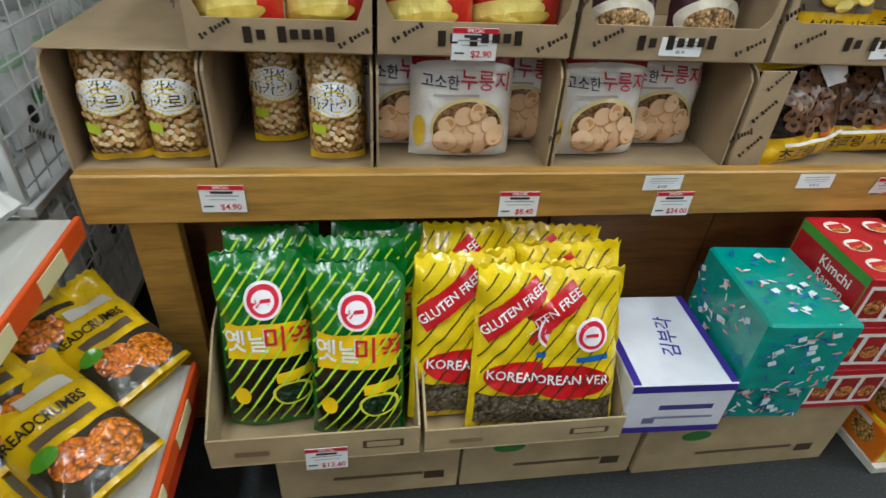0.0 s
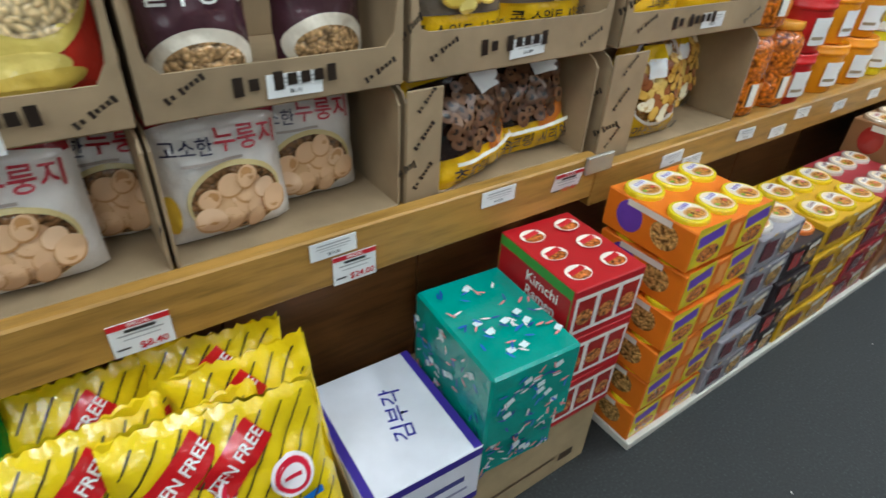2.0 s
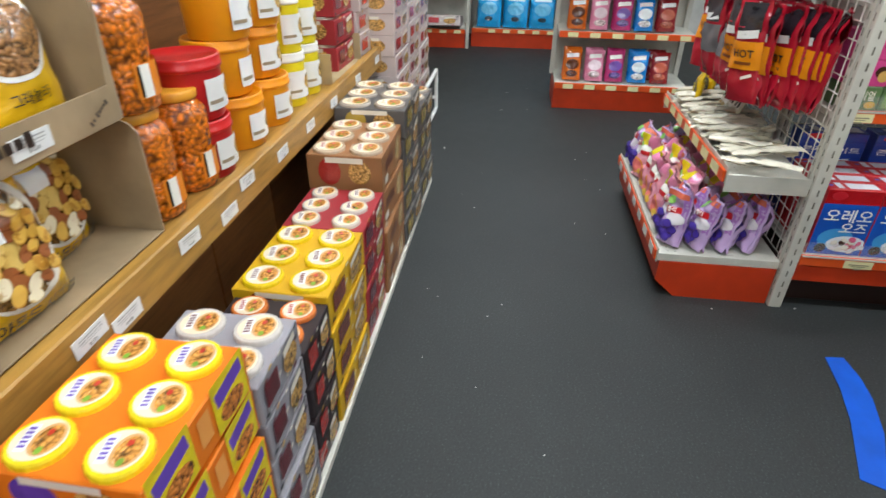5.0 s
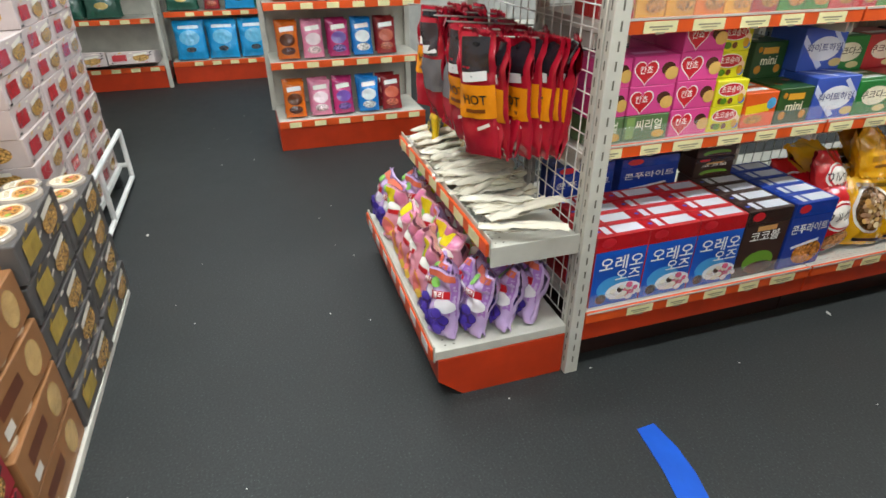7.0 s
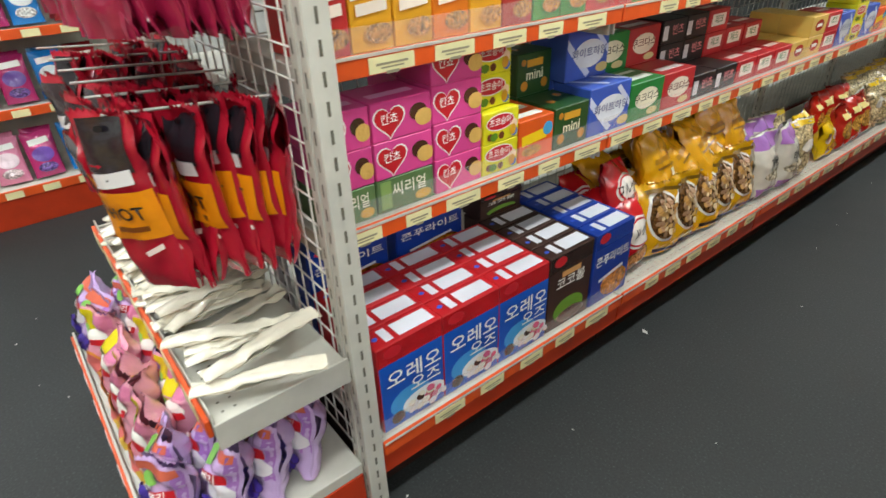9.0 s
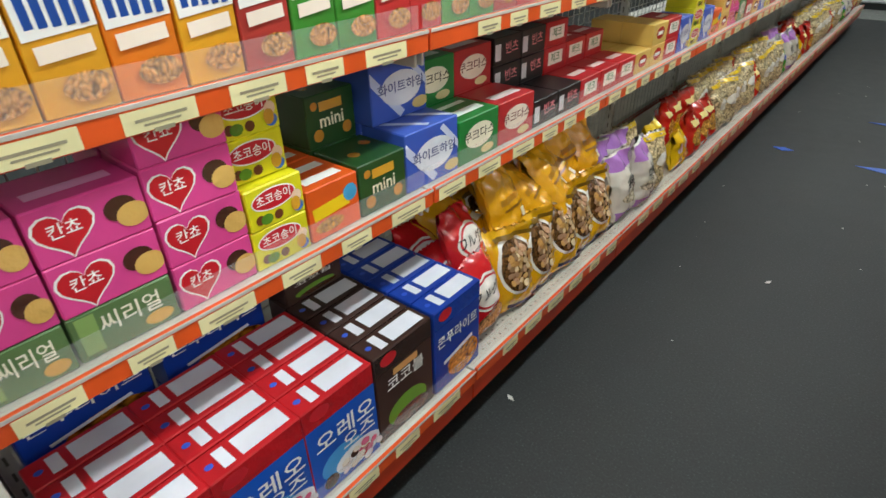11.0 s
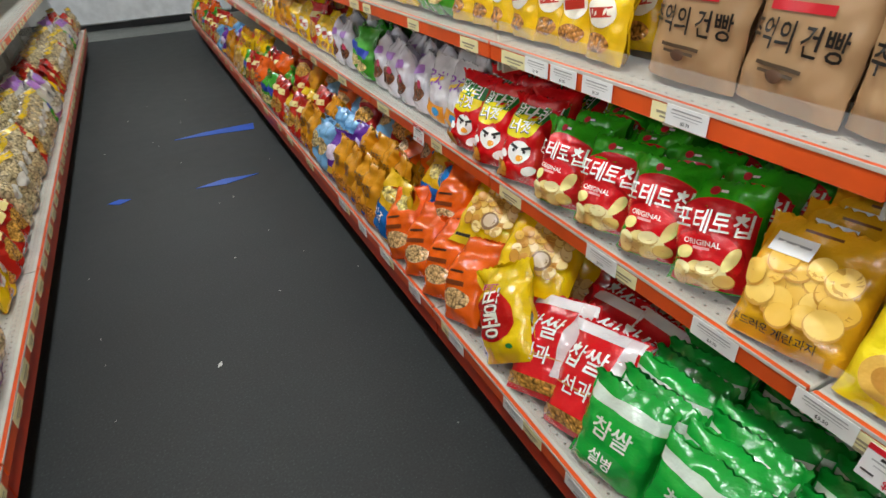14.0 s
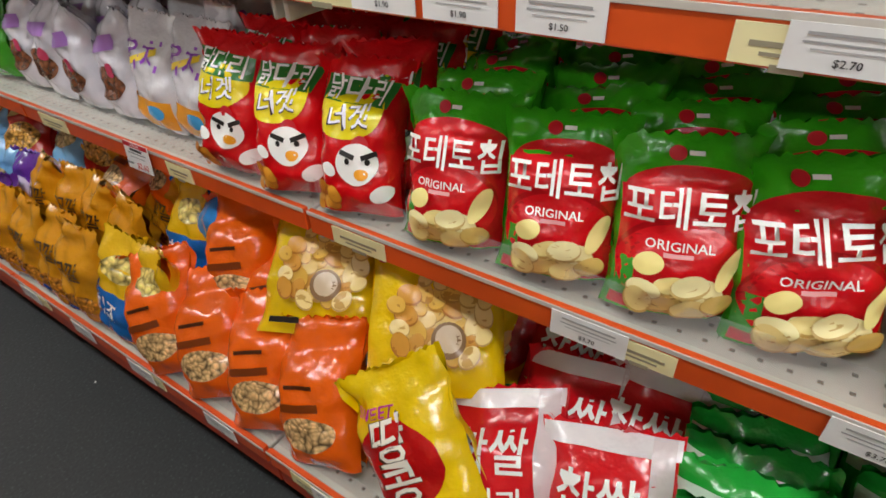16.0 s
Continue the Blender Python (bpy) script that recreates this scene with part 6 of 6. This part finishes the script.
for k in range(14):
    place(pick(pick([AMBER, AMBER, ORANGE, REDS, SKY])), 2.55 + jig(0.06), -2.3 - 0.13 * k, C_BASE + 0.17, 90 + jig(30), -45 + jig(20), jig(12))

for k, yy in enumerate((-1.422, -1.258, -1.112, -0.975)):
    for r in range(4):
        place(pick(CHIPS), 2.553 - 0.012 * k - 0.088 * r + jig(0.008), yy + jig(0.01), C_SH2 + 0.008 + 0.004 * r, (104, 110, 112, 108)[k] + jig(4), -24 + jig(4), jig(4) - 3, (0.97, 1.0, 0.84))
for yy, ps, r in ((-0.775, EGGC, 102), (-0.585, BUTTERC, 98), (-0.39, BUTTERC, 95)):
    for q in range(3):
        place(pick(ps), 2.558 - 0.085 * q, yy, C_SH2 + 0.008, r + jig(4), -24, jig(3), (1, 1.1, 0.93))
for k, yy in enumerate((-1.58, -1.735, -1.885)):
    for r in range(4):
        place(pick(NUGGET), 2.553 - 0.085 * r, yy + jig(0.01), C_SH2 + 0.008 + 0.004 * r, (106, 102, 98)[k] + jig(4), -20 + jig(4), jig(4), (0.95, 1, 0.95))
shelf_y([(WHITEORG, 2), (CHOCOW, 4), (GREENS, 2), (CHOCOW, 2), (YELP, 3), (REDS, 1), (YELP, 4), (AMBER, 3), (YELP, 4), (CLEARS, 2), (ORANGE, 3)], -1.97, -8.4, 2.57, C_SH2, 90, 0.09, 0.0, -8, 3)
shelf_y([(HARDTACK, 4)], -0.42, -1.28, 2.575, C_SH3, 90, 0.1, 0.012, -6, 2)
shelf_y([(YELP, 7), (GREENS, 2), (YELP, 6), (WHITEORG, 3), (YELP, 5), (REDS, 3), (AMBER, 4)], -1.27, -8.4, 2.575, C_SH3, 90, 0.08, 0.0, -6, 3)
# jars and boxes on the shelves behind the wire back
TIN = proto(make_box("tin", 0.1, 0.06, 0.09, mat("3a2c24", "paint"), {"front": [("r", 0, 0.045, 0.09, 0.03, mat("d8b040", "ink"))]}, "dark square tin of tinned meat behind the wire", "tin", "tins"))
for zz, kinds in ((0.661, (TIN, JAR, PAILW, RDBX, TIN, BLKX)), (1.031, (RDBX, BLKX, TIN, CRMB)), (0.251, (BLKX, TIN, RDBX))):
    # dark stock stretched tall also stands in for the shade in the gap
    for k in range(24):
        place(kinds[k % len(kinds)], 2.04 + jig(0.02), -0.3 - 0.125 * k, zz, 90 + jig(6), 0, 0, (1.1, 1, 1.6 if kinds[k % len(kinds)] in (TIN, BLKX, RDBX) else 1.1))
HANG = proto(price_card(0.085, 0.06, "$2.60", True, "white special price card hanging from the strip"))
place(HANG, 2.611, -2.15, 0.64, 90, -6)
place(HANG, 2.611, -0.55, 0.62, 90, -10)
for k, (yy, pr) in enumerate(((-1.02, "$2.70"), (-1.25, "$1.50"), (-1.36, "$1.90"), (-1.46, "$1.90"))):
    place(proto(price_card(0.09, 0.036, pr, False, "white price ticket reading " + pr)), 2.6075, yy, C_SH3 - 0.015, 90)
for k, (yy, pr) in enumerate(((-1.18, "$3.70"), (-0.87, "$3.70"), (-0.66, "$5.50"))):
    place(proto(price_card(0.1, 0.04, pr, False, "pale price ticket reading " + pr)), 2.6075, yy, C_SH2 - 0.015, 90)
for k in range(7):
    place(PLAIN[k % 3], 2.8175, -0.95 - 0.27 * k + jig(0.05), C_BASE - 0.015, 90)

# ---- floor marks ----
TAPE = mat("1458c8", "paint")


def tape(pts, label):
    n = len(pts)
    vs = [Vector((x, y, z)) for z in (0.0012, 0.003) for x, y in pts]
    fs = [list(range(n))[::-1], list(range(n, 2 * n))] + [[i, (i + 1) % n, n + (i + 1) % n, n + i] for i in range(n)]
    tagged(link_mesh("floor_tape", vs, fs, [TAPE]), label, "floor tape", "floor tapes")


tape([(3.67, 0.265), (3.675, 0.2), (3.57, 0.19), (3.47, 0.2), (3.32, 0.24), (3.1, 0.34), (3.13, 0.4), (3.36, 0.32), (3.51, 0.285)], "curved strip of blue tape on the floor")
tape([(3.4, -4.61), (3.2, -4.66), (2.84, -4.67), (2.86, -4.53), (3.1, -4.57)], "worn strip of blue tape across the aisle floor")
tape([(3.36, -3.67), (3.2, -3.72), (3.0, -3.69), (3.2, -3.64)], "thin worn remnant of blue tape on the floor")
tape([(3.82, -3.72), (3.76, -3.75), (3.7, -3.72), (3.76, -3.68)], "small torn scrap of blue tape on the floor")
SCRAP = mat("d8d4cc", "paper")
for k in range(70):
    x, y = rnd.uniform(2.5, 4.0), rnd.uniform(-6, 1.7)
    if k > 45:
        x, y = rnd.uniform(2.0, 8.0), rnd.uniform(0.9, 1.8)
    s = rnd.uniform(0.0015, 0.004)
    if k < 3:
        (x, y), s = ((3.464, -2.062), (3.96, -0.85), (5.558, 1.896))[k], 0.012
    a = rnd.random() * 6.28
    ps = [(x + s * math.cos(a + q) * e, y + s * math.sin(a + q) * e) for q, e in ((0, 1.6), (1.4, 0.6), (3.0, 1.3), (4.6, 0.7))]
    link = link_mesh("paper_scrap", [Vector((*p, zz)) for zz in (0.0005, 0.002) for p in ps], [[3, 2, 1, 0], [4, 5, 6, 7], [0, 1, 5, 4], [1, 2, 6, 5], [2, 3, 7, 6], [3, 0, 4, 7]], [SCRAP])
    tagged(link, "tiny scrap of white litter on the floor", "litter", "floor litter")

# ---- far shelving ----
def far_unit(x, y0, y1, zs, label, stock):
    g = empty("shelving_bay", pose(0, 0, 0), label, "shelving", "far shelving bays")
    slab("base", x, x + 0.5, y0, y1, 0.0, 0.16, BASE_RED, g, "red painted steel base")
    for k, z in enumerate(zs):
        d = 0.0 if k == 0 else 0.08
        slab("shelf_deck", x + d, x + 0.5, y0 + 0.004, y1 - 0.004, z - 0.03, z, CREAM, g)
        st = slab("price_strip", x + d - 0.012, x + d - 0.001, y0 + 0.004, y1 - 0.004, z - 0.04, z + 0.008, STRIP, g, "orange plastic price strip")
        yy = y0 + 0.05
        while yy < y1 - 0.12:
            slab("ticket", x + d - 0.0145, x + d - 0.0125, yy, yy + 0.08, z - 0.036, z, BEIGE, st, "pale yellow price ticket", bev=0)
            yy += 0.17
        ps, w = stock[k % len(stock)]
        n = int((y1 - y0 - 0.06) / w)
        for i in range(n):
            for r in range(2):
                place(ps[i % len(ps)], x + d + 0.08 + 0.1 * r, y1 - 0.05 - w * (i + 0.5) + jig(0.01), z + 0.011, -90 + jig(8), -12 + jig(4))
    slab("back", x + 0.5, x + 0.52, y0, y1, 0, 1.75, CREAM, g)
    for yy in (y0, y1):
        slab("upright", x + 0.47, x + 0.5, yy - 0.02, yy + 0.02, 0.165, 1.8, CREAM, g)


far_unit(6.62, 0.09, 1.14, (0.2, 0.58, 0.95, 1.32), "cream steel end bay stocked with bags of sweets", [(CANDY, 0.17)])
far_unit(8.82, 2.06, 3.0, (0.2, 0.62, 1.05), "cream wall bay with red base and cartons", [([PINKK, PINKK], 0.42), (GREENP, 0.3)])
far_unit(8.95, -0.2, 2.0, (0.2, 0.65, 1.1), "cream wall bay with red base and blue pouches", [([TEABAG[0], TEABAG[1], TEABAG[0], GREENP[0]], 0.3), ([GREENP[0], CANDY[4], TEABAG[0]], 0.27)])
slab("wall_post", 8.8, 8.84, 2.02, 2.055, 0, 1.9, CREAM, empty("slotted_post", pose(0, 0, 0), "cream slotted steel wall post", "post"))

# chest freezer at the end of the aisle
fz = empty("chest_freezer", pose(0, 0, 0), "white chest freezer at the end of the aisle", "freezer")
slab("body", 2.1, 4.4, -10.7, -9.95, 0.09, 0.86, mat("e4e6e8", "paint"), fz, "", 0.02)
slab("grille", 2.3, 3.5, -9.945, -9.93, 0.03, 0.1, mat("1c1e20", "paint"), fz, "black ventilation grille")
slab("foot", 2.15, 4.35, -10.65, -10.0, 0.0, 0.088, mat("2a2c2e", "paint"), fz)
slab("lid", 2.1, 4.4, -10.7, -9.93, 0.862, 0.92, mat("c8d0d4", "paint"), fz, "sliding lid", 0.01)

# ---- left side bay with breadcrumbs, and wire rack ----
G = empty("shelving_bay", pose(0, 0, 0), "cream steel bay with orange strips holding breadcrumbs", "shelving")
GX = 0.6
slab("base", -0.05, GX - 0.08, 0.9, 2.1, 0.0, 0.26, mat("2a1a16", "paint"), G)
slab("kick_board", GX - 0.03, GX, 0.9, 2.12, 0.225, 0.3, BASE_RED, G)
for z, fx, y1 in ((0.34, GX, 2.12), (0.69, 0.43, 2.19)):
    slab("shelf_deck", -0.05, fx, 0.9, y1, z - 0.03, z, CREAM, G)
    st = slab("price_strip", fx + 0.001, fx + 0.012, 0.9, y1, z - 0.04, z + 0.008, STRIP, G, "orange plastic price strip")
    for k in range(6):
        slab("ticket", fx + 0.0125, fx + 0.0145, y1 - 0.2 - 0.2 * k, y1 - 0.1 - 0.2 * k, z - 0.037, z - 0.001, BEIGE, st, "pale yellow price ticket", bev=0)
    a = slab("clear_riser", fx - 0.014, fx - 0.012, 0.9, y1, z + 0.001, z + 0.04, clear_film(), G)
for k, (yy, xx, z, r) in enumerate(((2.03, 0.555, 0.385, 55), (1.8, 0.56, 0.385, 55), (2.06, 0.40, 0.43, 55), (1.84, 0.42, 0.43, 55), (1.56, 0.56, 0.385, 58))):
    place(pick(CRUMBS), xx, yy, z, r, -68, 0)
for yy in (1.5, 1.3):
    place(pick(RICEC), 0.5, yy - 0.02, 0.37, 75, -60)
for yy in (2.08, 1.85, 1.62):
    place(pick(PIZZA), 0.34, yy, 0.735, 78, -55)
    place(pick(PIZZA), 0.2, yy + 0.02, 0.75, 80, -55)
rack = empty("wire_rack", pose(0, 0, 0), "white welded wire basket rack full of white packets", "wire rack")
RW = mat("dcdcda", "paint")
for x, y in ((0.25, 2.35), (0.25, 3.49), (-0.39, 2.35), (-0.39, 3.49)):
    slab("leg", x - 0.012, x + 0.012, y - 0.012, y + 0.012, 0, 1.15, RW, rack)
wire_panel(rack, "x", 0.26, 2.35, 3.5, 0.12, 1.15, 0.06, 0.0028, RW)
wire_panel(rack, "y", 2.34, -0.4, 0.26, 0.12, 1.15, 0.06, 0.0028, RW)
for z in (0.12, 0.62, 1.15):
    slab("rail", 0.25, 0.28, 2.33, 3.52, z - 0.012, z + 0.012, RW, rack)
    slab("shelf", -0.4, 0.245, 2.36, 3.5, z - 0.01, z, RW, rack)
WHITEP = simple_bag("white_packet", 0.2, 0.28, 0.08, mat("e2e2e0"), [("e", 0.03, 0.1, 0.06, 0.05, mat("4a8a50")), ("r", 0, 0.2, 0.12, 0.03, mat("a8c8a8", "ink")), ("e", -0.03, 0.07, 0.04, 0.05, mat("2a2a2a"))], "white plastic packet in the wire rack", "packet")
for z in (0.135, 0.63):
    for k in range(5):
        place(pick(WHITEP), 0.12, 2.5 + 0.22 * k, z, 90 + jig(8), -6)
        place(pick(WHITEP), -0.06, 2.46 + 0.22 * k, z, 20 + jig(8), -6)
bc = make_box("stacked_carton", 0.8, 0.3, 1.3, CARD, {"front": [("r", -0.2, 1.1, 0.1, 0.12, mat("2a7ac8", "ink")), ("r", 0.0, 1.1, 0.2, 0.02, BAR)]}, "tall stack of plain brown cartons", "carton")
bc.matrix_basis = pose(0.85, 3.2, 0.0)

# the originals from which the copies were taken are removed
for ob in PROTOS:
    for o in [*ob.children_recursive, ob]:
        bpy.data.objects.remove(o)
